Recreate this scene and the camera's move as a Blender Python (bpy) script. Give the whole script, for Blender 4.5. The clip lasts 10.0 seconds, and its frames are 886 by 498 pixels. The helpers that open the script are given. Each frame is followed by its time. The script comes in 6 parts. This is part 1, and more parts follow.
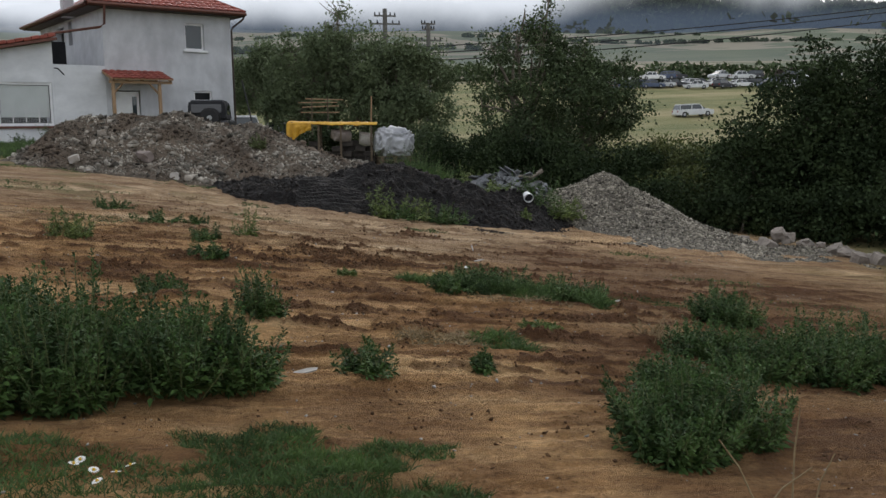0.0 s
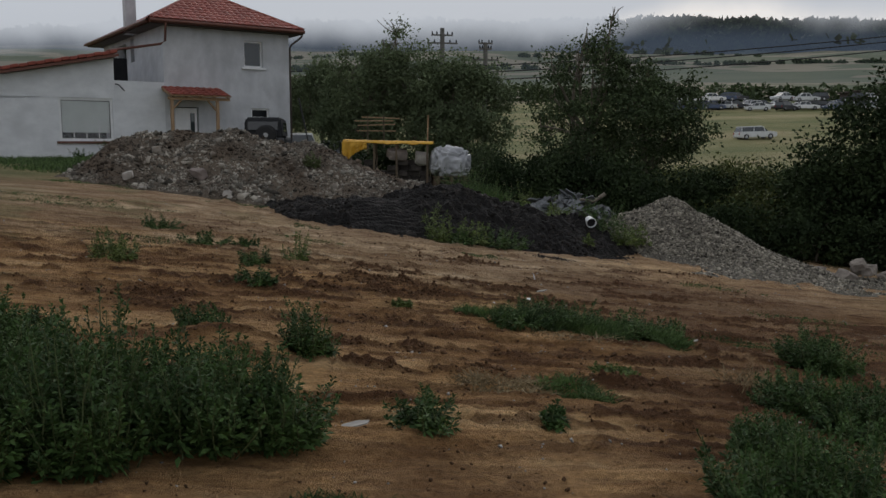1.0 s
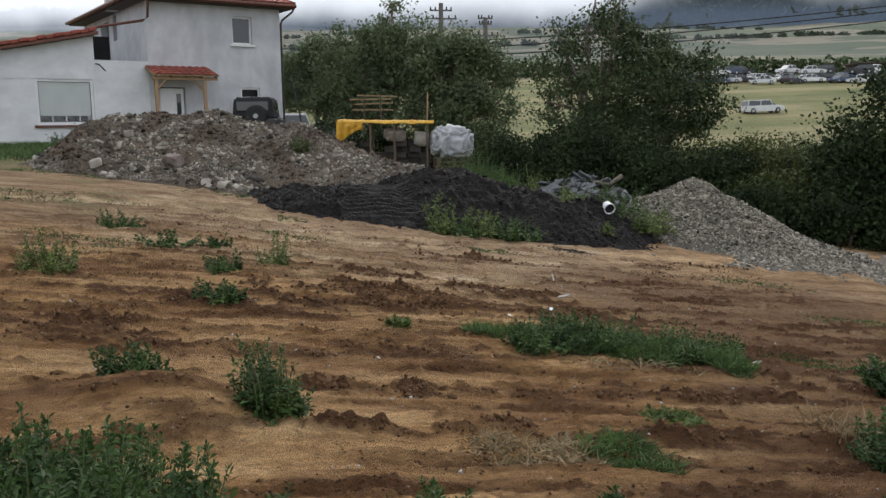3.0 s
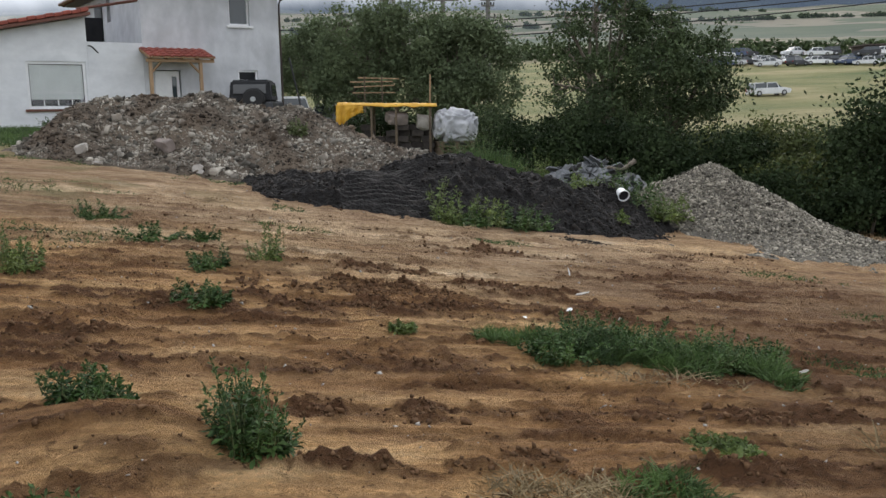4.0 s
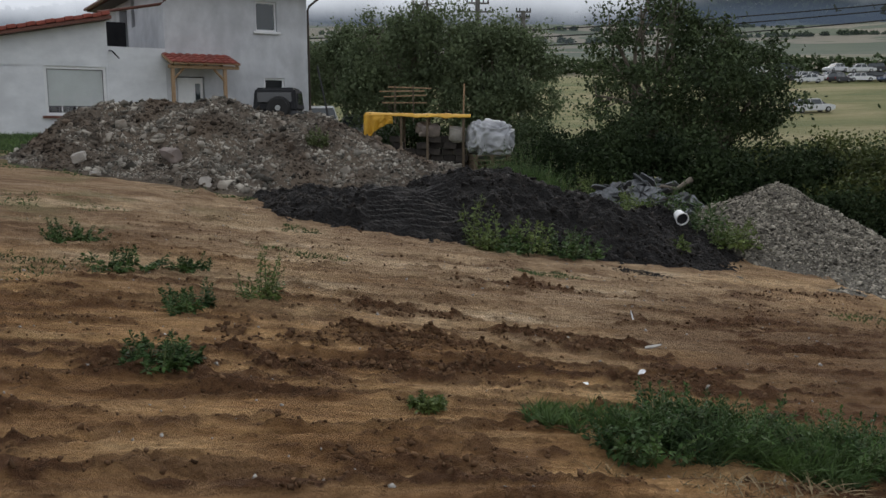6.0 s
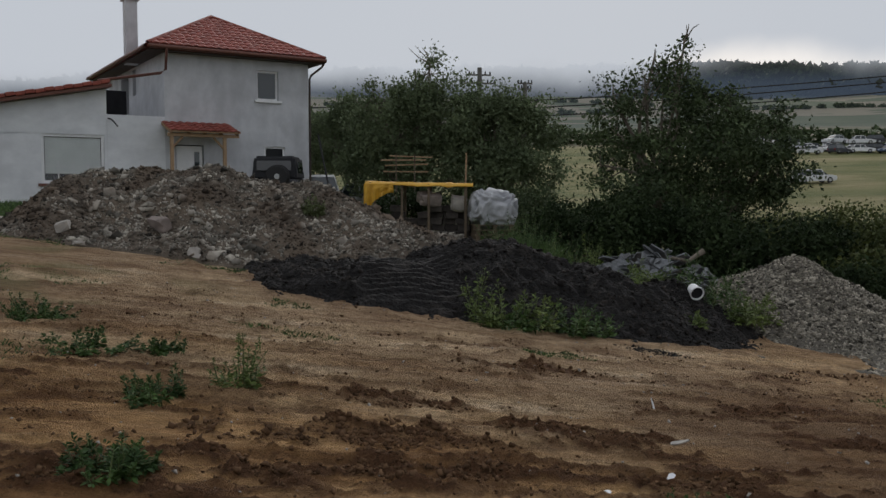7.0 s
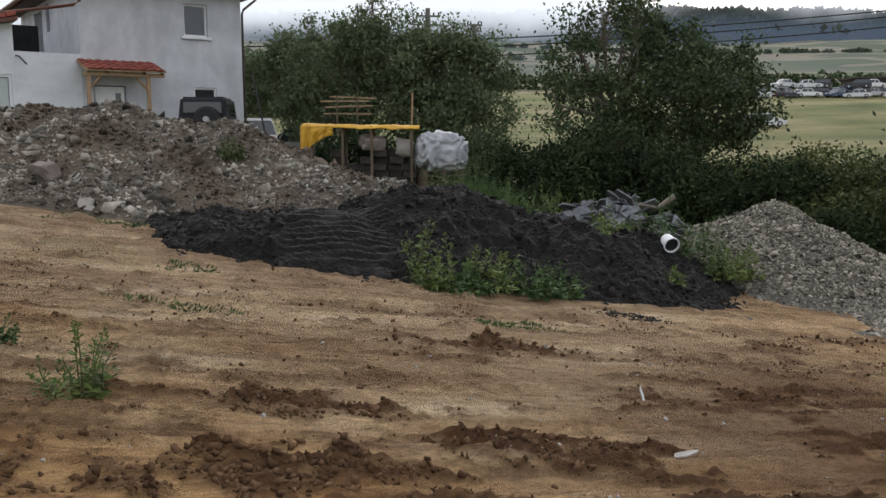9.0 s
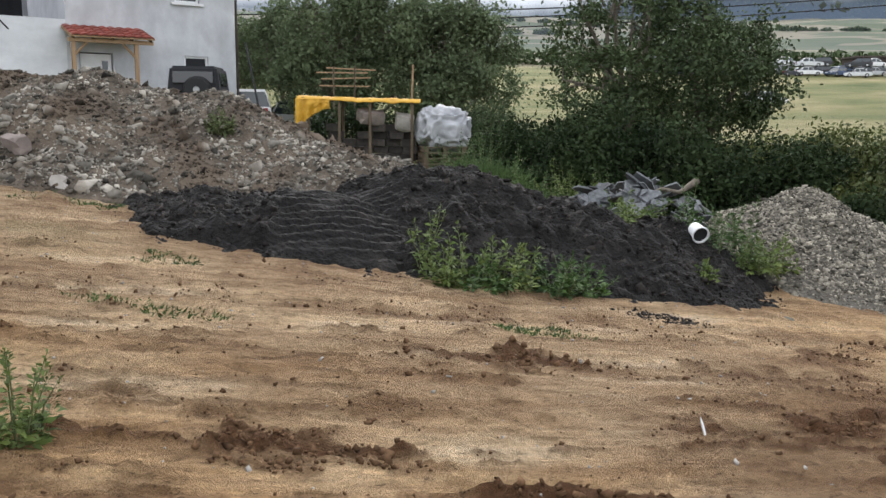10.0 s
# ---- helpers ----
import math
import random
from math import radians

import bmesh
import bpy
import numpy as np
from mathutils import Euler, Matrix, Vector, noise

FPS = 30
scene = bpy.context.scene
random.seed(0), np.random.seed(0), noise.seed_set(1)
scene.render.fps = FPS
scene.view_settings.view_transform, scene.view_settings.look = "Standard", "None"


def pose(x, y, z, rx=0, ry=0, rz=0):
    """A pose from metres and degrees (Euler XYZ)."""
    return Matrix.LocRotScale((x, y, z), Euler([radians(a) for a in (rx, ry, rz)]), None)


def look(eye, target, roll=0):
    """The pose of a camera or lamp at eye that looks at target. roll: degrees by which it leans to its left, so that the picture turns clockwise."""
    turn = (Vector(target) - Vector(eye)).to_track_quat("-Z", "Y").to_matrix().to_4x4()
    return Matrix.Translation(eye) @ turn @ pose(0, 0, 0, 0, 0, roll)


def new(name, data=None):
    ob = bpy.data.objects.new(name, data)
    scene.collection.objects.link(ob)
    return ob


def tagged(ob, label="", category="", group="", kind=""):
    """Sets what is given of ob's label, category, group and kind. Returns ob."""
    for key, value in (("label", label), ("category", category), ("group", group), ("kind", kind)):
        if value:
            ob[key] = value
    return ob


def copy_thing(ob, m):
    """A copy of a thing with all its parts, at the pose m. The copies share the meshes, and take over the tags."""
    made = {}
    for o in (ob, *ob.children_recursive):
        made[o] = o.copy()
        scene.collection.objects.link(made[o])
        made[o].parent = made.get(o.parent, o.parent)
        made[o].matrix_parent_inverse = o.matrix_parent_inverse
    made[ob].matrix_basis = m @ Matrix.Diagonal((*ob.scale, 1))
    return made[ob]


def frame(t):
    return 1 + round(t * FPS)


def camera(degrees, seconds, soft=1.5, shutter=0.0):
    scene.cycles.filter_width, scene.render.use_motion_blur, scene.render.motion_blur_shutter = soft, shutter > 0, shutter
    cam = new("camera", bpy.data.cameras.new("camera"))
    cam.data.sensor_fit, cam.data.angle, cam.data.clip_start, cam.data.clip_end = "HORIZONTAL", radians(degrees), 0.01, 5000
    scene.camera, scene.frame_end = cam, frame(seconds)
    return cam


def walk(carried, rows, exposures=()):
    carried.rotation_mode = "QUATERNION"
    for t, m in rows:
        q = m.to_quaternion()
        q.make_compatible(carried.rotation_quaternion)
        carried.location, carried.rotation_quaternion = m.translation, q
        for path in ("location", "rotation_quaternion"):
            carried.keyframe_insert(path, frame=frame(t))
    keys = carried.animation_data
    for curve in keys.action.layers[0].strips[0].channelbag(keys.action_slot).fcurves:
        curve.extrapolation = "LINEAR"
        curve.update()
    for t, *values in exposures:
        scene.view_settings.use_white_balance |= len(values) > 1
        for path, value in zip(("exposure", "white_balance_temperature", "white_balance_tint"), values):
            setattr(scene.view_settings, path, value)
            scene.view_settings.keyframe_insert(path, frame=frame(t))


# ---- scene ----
cam = camera(54.7, 10.0)
PATH = [
    (0, (0.0, 0.0, 1.761), (0.12, 1.976, 1.48), -0.7),
    (0.5, (-0.002, 0.325, 1.774), (0.022, 2.31, 1.535), -0.1),
    (1, (-0.074, 0.741, 1.791), (-0.075, 2.727, 1.554), 0.0),
    (1.5, (0.016, 1.186, 1.751), (0.023, 3.171, 1.508), -1.6),
    (2, (0.037, 1.57, 1.798), (0.04, 3.552, 1.53), -0.3),
    (2.5, (-0.03, 2.069, 1.821), (-0.029, 4.051, 1.55), -0.6),
    (4, (-0.168, 3.404, 1.799), (-0.177, 5.378, 1.476), -0.9),
    (4.5, (-0.159, 3.868, 1.762), (-0.188, 5.841, 1.438), -0.8),
    (5, (-0.223, 4.303, 1.745), (-0.297, 6.276, 1.427), -0.5),
    (6.5, (-0.246, 5.56, 1.729), (-0.325, 7.544, 1.494), -0.1),
    (7, (-0.258, 5.911, 1.726), (-0.341, 7.905, 1.593), -0.0),
    (7.5, (-0.206, 6.25, 1.723), (-0.319, 8.243, 1.595), -0.3),
    (8, (-0.152, 6.652, 1.675), (-0.319, 8.637, 1.5), -0.3),
    (8.5, (-0.165, 7.177, 1.613), (-0.224, 9.165, 1.401), -0.0),
    (9, (-0.173, 7.739, 1.607), (-0.142, 9.723, 1.352), -0.3),
    (9.5, (-0.226, 8.21, 1.619), (-0.181, 10.189, 1.328), 0.2),
    (10, (-0.338, 8.76, 1.635), (-0.292, 10.734, 1.321), 0.5),
]
# the phone's automatic exposure, in stops
EXPOSURES = [(0.0, 0.03), (0.4, -0.72), (1.2, -0.7), (2.0, 0.16), (2.5, 0.2), (4.0, 0.5), (4.5, 0.48), (5.2, 0.33), (6.5, -0.45), (7.5, -0.68), (8.0, -0.46), (8.5, -0.38), (9.0, 0.2), (10.0, 0.9)]
walk(cam, [(t, look(eye, target, roll)) for t, eye, target, roll in PATH],
     exposures=EXPOSURES)

# ---- light ----
SUN_ELEV, SUN_AZ = 26.0, 7.0
world = bpy.data.worlds.new("overcast_sky")
scene.world = world
world.use_nodes = True
wn, wl = world.node_tree.nodes, world.node_tree.links
wn.clear()
w_out = wn.new("ShaderNodeOutputWorld")
w_bg = wn.new("ShaderNodeBackground")
w_sky = wn.new("ShaderNodeTexSky")
w_sky.sky_type = "NISHITA"
w_sky.sun_disc = False
w_sky.sun_elevation, w_sky.sun_rotation = radians(SUN_ELEV), radians(SUN_AZ)
w_sky.dust_density = 3.0
w_co = wn.new("ShaderNodeTexCoord")
w_map = wn.new("ShaderNodeMapping")
w_map.inputs["Scale"].default_value = (1.0, 1.0, 3.5)
w_map.inputs["Location"].default_value = (4.3, 1.7, 0.6)
w_noise = wn.new("ShaderNodeTexNoise")
w_noise.inputs["Scale"].default_value = 2.6
w_noise.inputs["Detail"].default_value = 5.0
w_ramp = wn.new("ShaderNodeValToRGB")
w_ramp.color_ramp.elements[0].position, w_ramp.color_ramp.elements[0].color = 0.36, (6.0, 6.2, 6.7, 1)
w_ramp.color_ramp.elements[1].position, w_ramp.color_ramp.elements[1].color = 0.66, (6.9, 7.0, 7.3, 1)
w_mix = wn.new("ShaderNodeMix")
w_mix.data_type = "RGBA"
w_mix.inputs["Factor"].default_value = 0.88
wl.new(w_co.outputs["Generated"], w_map.inputs["Vector"])
wl.new(w_map.outputs["Vector"], w_noise.inputs["Vector"])
wl.new(w_noise.outputs["Fac"], w_ramp.inputs["Fac"])
wl.new(w_sky.outputs["Color"], w_mix.inputs["A"])
wl.new(w_ramp.outputs["Color"], w_mix.inputs["B"])
w_dot = wn.new("ShaderNodeVectorMath")
w_dot.operation = "DOT_PRODUCT"
w_dot.inputs[1].default_value = (math.sin(radians(SUN_AZ)) * math.cos(radians(SUN_ELEV)), math.cos(radians(SUN_AZ)) * math.cos(radians(SUN_ELEV)), math.sin(radians(SUN_ELEV)))
wl.new(w_co.outputs["Generated"], w_dot.inputs[0])
w_glow = wn.new("ShaderNodeMapRange")
w_glow.inputs["From Min"].default_value, w_glow.inputs["From Max"].default_value = -0.6, 1.0
w_glow.inputs["To Min"].default_value, w_glow.inputs["To Max"].default_value = 0.95, 1.16
wl.new(w_dot.outputs["Value"], w_glow.inputs["Value"])
w_mul = wn.new("ShaderNodeMix")
w_mul.data_type, w_mul.blend_type = "RGBA", "MULTIPLY"
w_mul.inputs["Factor"].default_value = 1.0
wl.new(w_mix.outputs["Result"], w_mul.inputs["A"])
wl.new(w_glow.outputs["Result"], w_mul.inputs["B"])
wl.new(w_mul.outputs["Result"], w_bg.inputs["Color"])
w_bg.inputs["Strength"].default_value = 0.14
wl.new(w_bg.outputs["Background"], w_out.inputs["Surface"])

sun_data = bpy.data.lights.new("sun", "SUN")
sun_data.energy, sun_data.angle, sun_data.color = 0.8, radians(35), (1.0, 0.96, 0.9)
sun = new("sun", sun_data)
sun.matrix_world = pose(0, 60, 60, 90 - SUN_ELEV, 0, 180 - SUN_AZ)

# ---- numeric helpers ----
RNG = np.random.default_rng(7)


def hash2(ix, iy, seed):
    h = np.sin(ix * 127.1 + iy * 311.7 + seed * 74.7) * 43758.5453
    return h - np.floor(h)


def vnoise(x, y, seed=0):
    """Smooth value noise, -1 to 1."""
    x, y = np.asarray(x, float), np.asarray(y, float)
    ix, iy = np.floor(x), np.floor(y)
    fx, fy = x - ix, y - iy
    fx, fy = fx * fx * fx * (fx * (fx * 6 - 15) + 10), fy * fy * fy * (fy * (fy * 6 - 15) + 10)
    a, b = hash2(ix, iy, seed), hash2(ix + 1, iy, seed)
    c, d = hash2(ix, iy + 1, seed), hash2(ix + 1, iy + 1, seed)
    return 2 * (a + (b - a) * fx + (c - a) * fy + (a - b - c + d) * fx * fy) - 1


def fbm(x, y, seed=0, octaves=4):
    total, amp = 0.0, 1.0
    for k in range(octaves):
        total = total + amp * vnoise(x * 2**k, y * 2**k, seed + 13 * k)
        amp *= 0.5
    return total


def smooth(a, b, x):
    s = np.clip((np.asarray(x, float) - a) / (b - a), 0, 1)
    return s * s * (3 - 2 * s)


def soft_clip(x, lo, hi, r=1.5):
    x = np.asarray(x, float)
    up = lo + r * np.logaddexp(0, (x - lo) / r)
    return hi - r * np.logaddexp(0, (hi - up) / r)


FAR_Y = [40, 60, 95, 150, 175, 300, 500, 800, 1000, 1500, 1750, 2600]
FAR_Z = [-0.6, -0.2, 2.0, 8.2, 10.3, 23, 40, 82, 113, 199, 206, 190]
# clod patches: x, y, half length, half width
CLODS = [(-0.85, 12.5, 0.8, 0.5), (-1.35, 11.4, 1.0, 0.5), (0.2, 14.4, 0.9, 0.4), (2.5, 14.1, 0.7, 0.35), (0.15, 12.1, 1.2, 0.45),
         (1.3, 11.5, 0.8, 0.3), (-1.9, 10.4, 0.9, 0.5), (-0.5, 11.0, 0.9, 0.4), (0.4, 8.6, 1.6, 0.25), (1.4, 7.9, 1.5, 0.2),
         (-0.4, 9.3, 0.7, 0.3), (-1.0, 8.3, 0.6, 0.3), (-2.6, 8.9, 0.7, 0.4), (-0.2, 7.6, 0.8, 0.2), (1.9, 9.0, 1.0, 0.25), (4.4, 16.7, 0.9, 0.3), (3.2, 15.9, 0.5, 0.2)]


def plain(x, y):
    """The ground with no small relief."""
    near = -0.103 - 0.14 * soft_clip(x, -8.9, 11.0) + 0.0055 * np.minimum(y, 45)
    far = np.interp(y, FAR_Y, FAR_Z) + smooth(300, 900, y) * 9 * fbm(x / 330, y / 330, 5, 3)
    return near + (far - near) * smooth(38, 62, y)


def rut_line(x, y):
    """The coordinate across the wheel ruts, which wander a little."""
    return y - 0.33 * x + 0.22 * vnoise(x / 3.1, y / 3.0, 3) + 0.05 * vnoise(x / 0.9, y / 1.4, 12)


# wheel ruts: place across, half width, depth, first and last x
RUTS = [(5.75, 0.05, 0.05, -0.6, 2.2), (6.3, 0.06, 0.06, -1.5, 4.5), (6.62, 0.05, 0.045, -1.2, 5), (7.0, 0.07, 0.06, -1.8, 5), (7.55, 0.05, 0.05, -0.9, 5), (7.85, 0.06, 0.055, -0.4, 5), (8.35, 0.07, 0.05, -3, 4.5),
        (8.75, 0.06, 0.05, -1.5, 5), (9.2, 0.07, 0.045, -4.5, 1.5), (9.75, 0.06, 0.04, -4.5, 0.6), (10.5, 0.08, 0.045, -4.5, 5), (11.3, 0.07, 0.04, -4, 5), (12.4, 0.08, 0.04, -4, 5), (13.4, 0.08, 0.04, -5, 5), (14.5, 0.09, 0.04, -5, 5), (15.7, 0.1, 0.04, -5, 6)]


def rut_depth(x, y):
    w, cutting, rim = rut_line(x, y), 0.0, 0.0
    for k, (at, half, deep, x0, x1) in enumerate(RUTS):
        there = smooth(x0 - 0.5, x0 + 0.5, x) * (1 - smooth(x1 - 0.5, x1 + 0.5, x)) * np.clip(0.75 + 0.8 * vnoise(x / 0.9, x * 0 + 3.1 * k, 33), 0, 1.3)
        d = (w - at) / half
        cutting = cutting + deep * there * np.exp(-d**4)
        rim = rim + there * np.exp(-((np.abs(d) - 1.6) / 0.7) ** 2)
    return cutting, np.clip(rim, 0, 1)


def clod_amount(x, y):
    d = 0.0
    ragged = 0.95 * fbm(x / 0.3, y / 0.14, 27, 3)
    for cx, cy, a, b in CLODS:
        d = np.maximum(d, smooth(0.3, 0.75, np.exp(-(((x - cx) / (0.9 * a)) ** 2 + ((y - cy - 0.3 * (x - cx)) / (0.75 * b)) ** 2)) * (0.85 + ragged)))
    return d


def crumb_band(x, y):
    """Where wheels and blades have left rows of crumbled earth, and the rut creases."""
    w = rut_line(x, y)
    s = 0.6 * vnoise(x / 1.6, w / 0.17, 24) + 0.55 * vnoise(x / 0.6, w / 0.085, 25) + 0.4 * vnoise(x / 0.2, y / 0.09, 26)
    band = smooth(0.24, 0.5, s) * (0.35 + 0.65 * smooth(5.8, 6.8, y) * (1 - 0.5 * smooth(11.5, 13.5, y)))
    cutting, rim = rut_depth(x, y)
    torn = smooth(0.0, 0.5, vnoise(x / 0.35, w / 0.12, 34) + 0.4 * vnoise(x / 0.1, y / 0.06, 35))
    return np.maximum(band, np.maximum(0.8 * rim * torn, smooth(0.012, 0.04, cutting) * (0.5 + 0.5 * torn)))


def ground_z(x, y):
    """The ground with ruts, mounds and clods."""
    x, y = np.asarray(x, float), np.asarray(y, float)
    z = plain(x, y)
    close = smooth(-6, 0, y) * (1 - smooth(19, 26, y)) * (1 - smooth(9, 13, np.abs(x)))
    w = rut_line(x, y)
    ruts = 0.026 * vnoise(x / 2.8, w / 0.42, 1) + 0.022 * vnoise(x / 1.7, w / 0.17, 2) * (0.7 + 0.6 * vnoise(x / 2.2, y / 1.6, 14))
    drag = 0.011 * vnoise(x / 0.9, w / 0.06, 10) + 0.005 * vnoise(x / 0.4, w / 0.03, 11)
    fine = 0.016 * fbm(x / 0.26, w / 0.13, 4, 3) * (0.7 + 0.7 * vnoise(x / 1.6, w / 0.9, 15))
    cl = clod_amount(x, y)
    band = crumb_band(x, y)
    cutting = rut_depth(x, y)[0]
    billow = np.abs(vnoise(x / 0.1, y / 0.085, 8)) + 0.6 * np.abs(vnoise(x / 0.048, y / 0.042, 9))
    crumbs = band * (0.004 + 0.034 * billow) + 0.017 * billow * smooth(-0.3, 0.5, fbm(x / 0.7, w / 0.4, 16, 3))
    lumps = cl * (0.006 + 0.03 * billow + 0.01 * vnoise(x / 0.3, y / 0.22, 6))
    mound = 0.17 * np.exp(-(((x + 1.75) / 0.55) ** 2 + ((y - 7.45) / 0.35) ** 2))
    return z + close * (ruts + drag + fine + lumps + mound + crumbs - cutting)


def mesh_np(name, verts, faces):
    """A mesh from an array of places and an array of faces of one size."""
    me = bpy.data.meshes.new(name)
    verts, faces = np.asarray(verts, np.float32), np.asarray(faces, np.int32)
    k = faces.shape[1]
    me.vertices.add(len(verts))
    me.vertices.foreach_set("co", verts.ravel())
    me.loops.add(faces.size)
    me.loops.foreach_set("vertex_index", faces.ravel())
    me.polygons.add(len(faces))
    me.polygons.foreach_set("loop_start", np.arange(0, faces.size, k, dtype=np.int32))
    me.update(calc_edges=True)
    return me


def shade_smooth(me):
    me.polygons.foreach_set("use_smooth", np.ones(len(me.polygons), bool))


def part(name, bm, material, parent=None, label="", m=None, soft=False):
    """Links a bmesh (or a mesh) as one mesh object, under a thing or a part."""
    if isinstance(bm, bmesh.types.BMesh):
        me = bpy.data.meshes.new(name)
        bm.normal_update()
        bm.to_mesh(me)
        bm.free()
    else:
        me = bm
    if material and not me.materials:
        me.materials.append(material)
    if soft:
        shade_smooth(me)
    ob = new(name, me)
    if parent:
        ob.parent = parent
    if m is not None:
        ob.matrix_basis = m
    return tagged(ob, label)


def empty(name, m, label, category, group="", kind=""):
    ob = new(name)
    ob.empty_display_size = 0.2
    ob.matrix_basis = m
    return tagged(ob, label, category, group, kind)


def box(bm, x0, x1, y0, y1, z0, z1, bevel=0.0, m=None):
    mat = Matrix.Translation(((x0 + x1) / 2, (y0 + y1) / 2, (z0 + z1) / 2)) @ Matrix.Diagonal((x1 - x0, y1 - y0, z1 - z0, 1))
    r = bmesh.ops.create_cube(bm, size=1.0, matrix=(m @ mat) if m is not None else mat)
    if bevel:
        es = list({e for v in r["verts"] for e in v.link_edges})
        bmesh.ops.bevel(bm, geom=es, offset=bevel, segments=2, affect="EDGES", profile=0.6)
    return bm


def tube_np(points, radii, sides=6):
    """Rings along a line of places: verts and quads."""
    pts, vs, fs = np.asarray(points, float), [], []
    for i, p in enumerate(pts):
        d = pts[min(i + 1, len(pts) - 1)] - pts[max(i - 1, 0)]
        d = d / (np.linalg.norm(d) + 1e-9)
        a = np.cross(d, (0.0, 0.0, 1.0) if abs(d[2]) < 0.9 else (1.0, 0.0, 0.0))
        a /= np.linalg.norm(a)
        b = np.cross(d, a)
        for k in range(sides):
            t = 2 * math.pi * k / sides
            vs.append(p + radii[i] * (math.cos(t) * a + math.sin(t) * b))
        if i:
            for k in range(sides):
                k2 = (k + 1) % sides
                fs.append(((i - 1) * sides + k, (i - 1) * sides + k2, i * sides + k2, i * sides + k))
    return np.array(vs), np.array(fs)


def join_np(pieces):
    vs, fs, n = [], [], 0
    for v, f in pieces:
        vs.append(v)
        fs.append(np.asarray(f) + n)
        n += len(v)
    return np.concatenate(vs), np.concatenate(fs)


def tube(name, points, radius, material, parent=None, label="", sides=8):
    r = radius if isinstance(radius, (list, tuple)) else [radius] * len(points)
    v, f = tube_np(points, r, sides)
    return part(name, mesh_np(name, v, f), material, parent, label, soft=True)


# ---- materials ----
def material(name, color, color2=None, scale=4.0, detail=6.0, rough=0.85, metal=0.0, bump=0.2, bump_scale=30.0, stretch=(1, 1, 1),
             spots=None, spot_scale=1.0, spot_at=(0.5, 0.65), island=0.0, random_ob=0.0, translucent=0.0, spec=0.3, dist=0.02):
    mt = bpy.data.materials.new(name)
    mt.use_nodes = True
    n, l = mt.node_tree.nodes, mt.node_tree.links
    bs = n["Principled BSDF"]
    co = n.new("ShaderNodeTexCoord")
    mp = n.new("ShaderNodeMapping")
    mp.inputs["Scale"].default_value = stretch
    l.new(co.outputs["Object"], mp.inputs["Vector"])
    no = n.new("ShaderNodeTexNoise")
    no.inputs["Scale"].default_value, no.inputs["Detail"].default_value = scale, detail
    no.inputs["Roughness"].default_value = 0.65
    l.new(mp.outputs["Vector"], no.inputs["Vector"])
    rp = n.new("ShaderNodeValToRGB")
    c2 = color2 or tuple(c * 0.7 for c in color)
    rp.color_ramp.elements[0].position, rp.color_ramp.elements[0].color = 0.32, (*c2, 1)
    rp.color_ramp.elements[1].position, rp.color_ramp.elements[1].color = 0.68, (*color, 1)
    l.new(no.outputs["Fac"], rp.inputs["Fac"])
    col = rp.outputs["Color"]
    if spots:
        n2 = n.new("ShaderNodeTexNoise")
        n2.inputs["Scale"].default_value, n2.inputs["Detail"].default_value = spot_scale, 5.0
        l.new(mp.outputs["Vector"], n2.inputs["Vector"])
        r2 = n.new("ShaderNodeValToRGB")
        r2.color_ramp.elements[0].position, r2.color_ramp.elements[1].position = spot_at
        l.new(n2.outputs["Fac"], r2.inputs["Fac"])
        mx = n.new("ShaderNodeMix")
        mx.data_type = "RGBA"
        l.new(r2.outputs["Color"], mx.inputs["Factor"])
        l.new(col, mx.inputs["A"])
        mx.inputs["B"].default_value = (*spots, 1)
        col = mx.outputs["Result"]
    if island or random_ob:
        hs = n.new("ShaderNodeHueSaturation")
        mr = n.new("ShaderNodeMapRange")
        amount = island or random_ob
        mr.inputs["To Min"].default_value, mr.inputs["To Max"].default_value = 1 - amount, 1 + amount
        if island:
            src = n.new("ShaderNodeNewGeometry").outputs["Random Per Island"]
        else:
            src = n.new("ShaderNodeObjectInfo").outputs["Random"]
        l.new(src, mr.inputs["Value"])
        l.new(mr.outputs["Result"], hs.inputs["Value"])
        l.new(col, hs.inputs["Color"])
        col = hs.outputs["Color"]
    l.new(col, bs.inputs["Base Color"])
    bs.inputs["Roughness"].default_value = rough
    bs.inputs["Metallic"].default_value = metal
    bs.inputs["Specular IOR Level"].default_value = spec
    if bump:
        n3 = n.new("ShaderNodeTexNoise")
        n3.inputs["Scale"].default_value, n3.inputs["Detail"].default_value = bump_scale, 4.0
        l.new(mp.outputs["Vector"], n3.inputs["Vector"])
        bp = n.new("ShaderNodeBump")
        bp.inputs["Strength"].default_value, bp.inputs["Distance"].default_value = bump, dist
        l.new(n3.outputs["Fac"], bp.inputs["Height"])
        l.new(bp.outputs["Normal"], bs.inputs["Normal"])
    if translucent:
        tr = n.new("ShaderNodeBsdfTranslucent")
        l.new(col, tr.inputs["Color"])
        ms = n.new("ShaderNodeMixShader")
        ms.inputs["Fac"].default_value = translucent
        l.new(bs.outputs["BSDF"], ms.inputs[1])
        l.new(tr.outputs["BSDF"], ms.inputs[2])
        l.new(ms.outputs["Shader"], n["Material Output"].inputs["Surface"])
    return mt


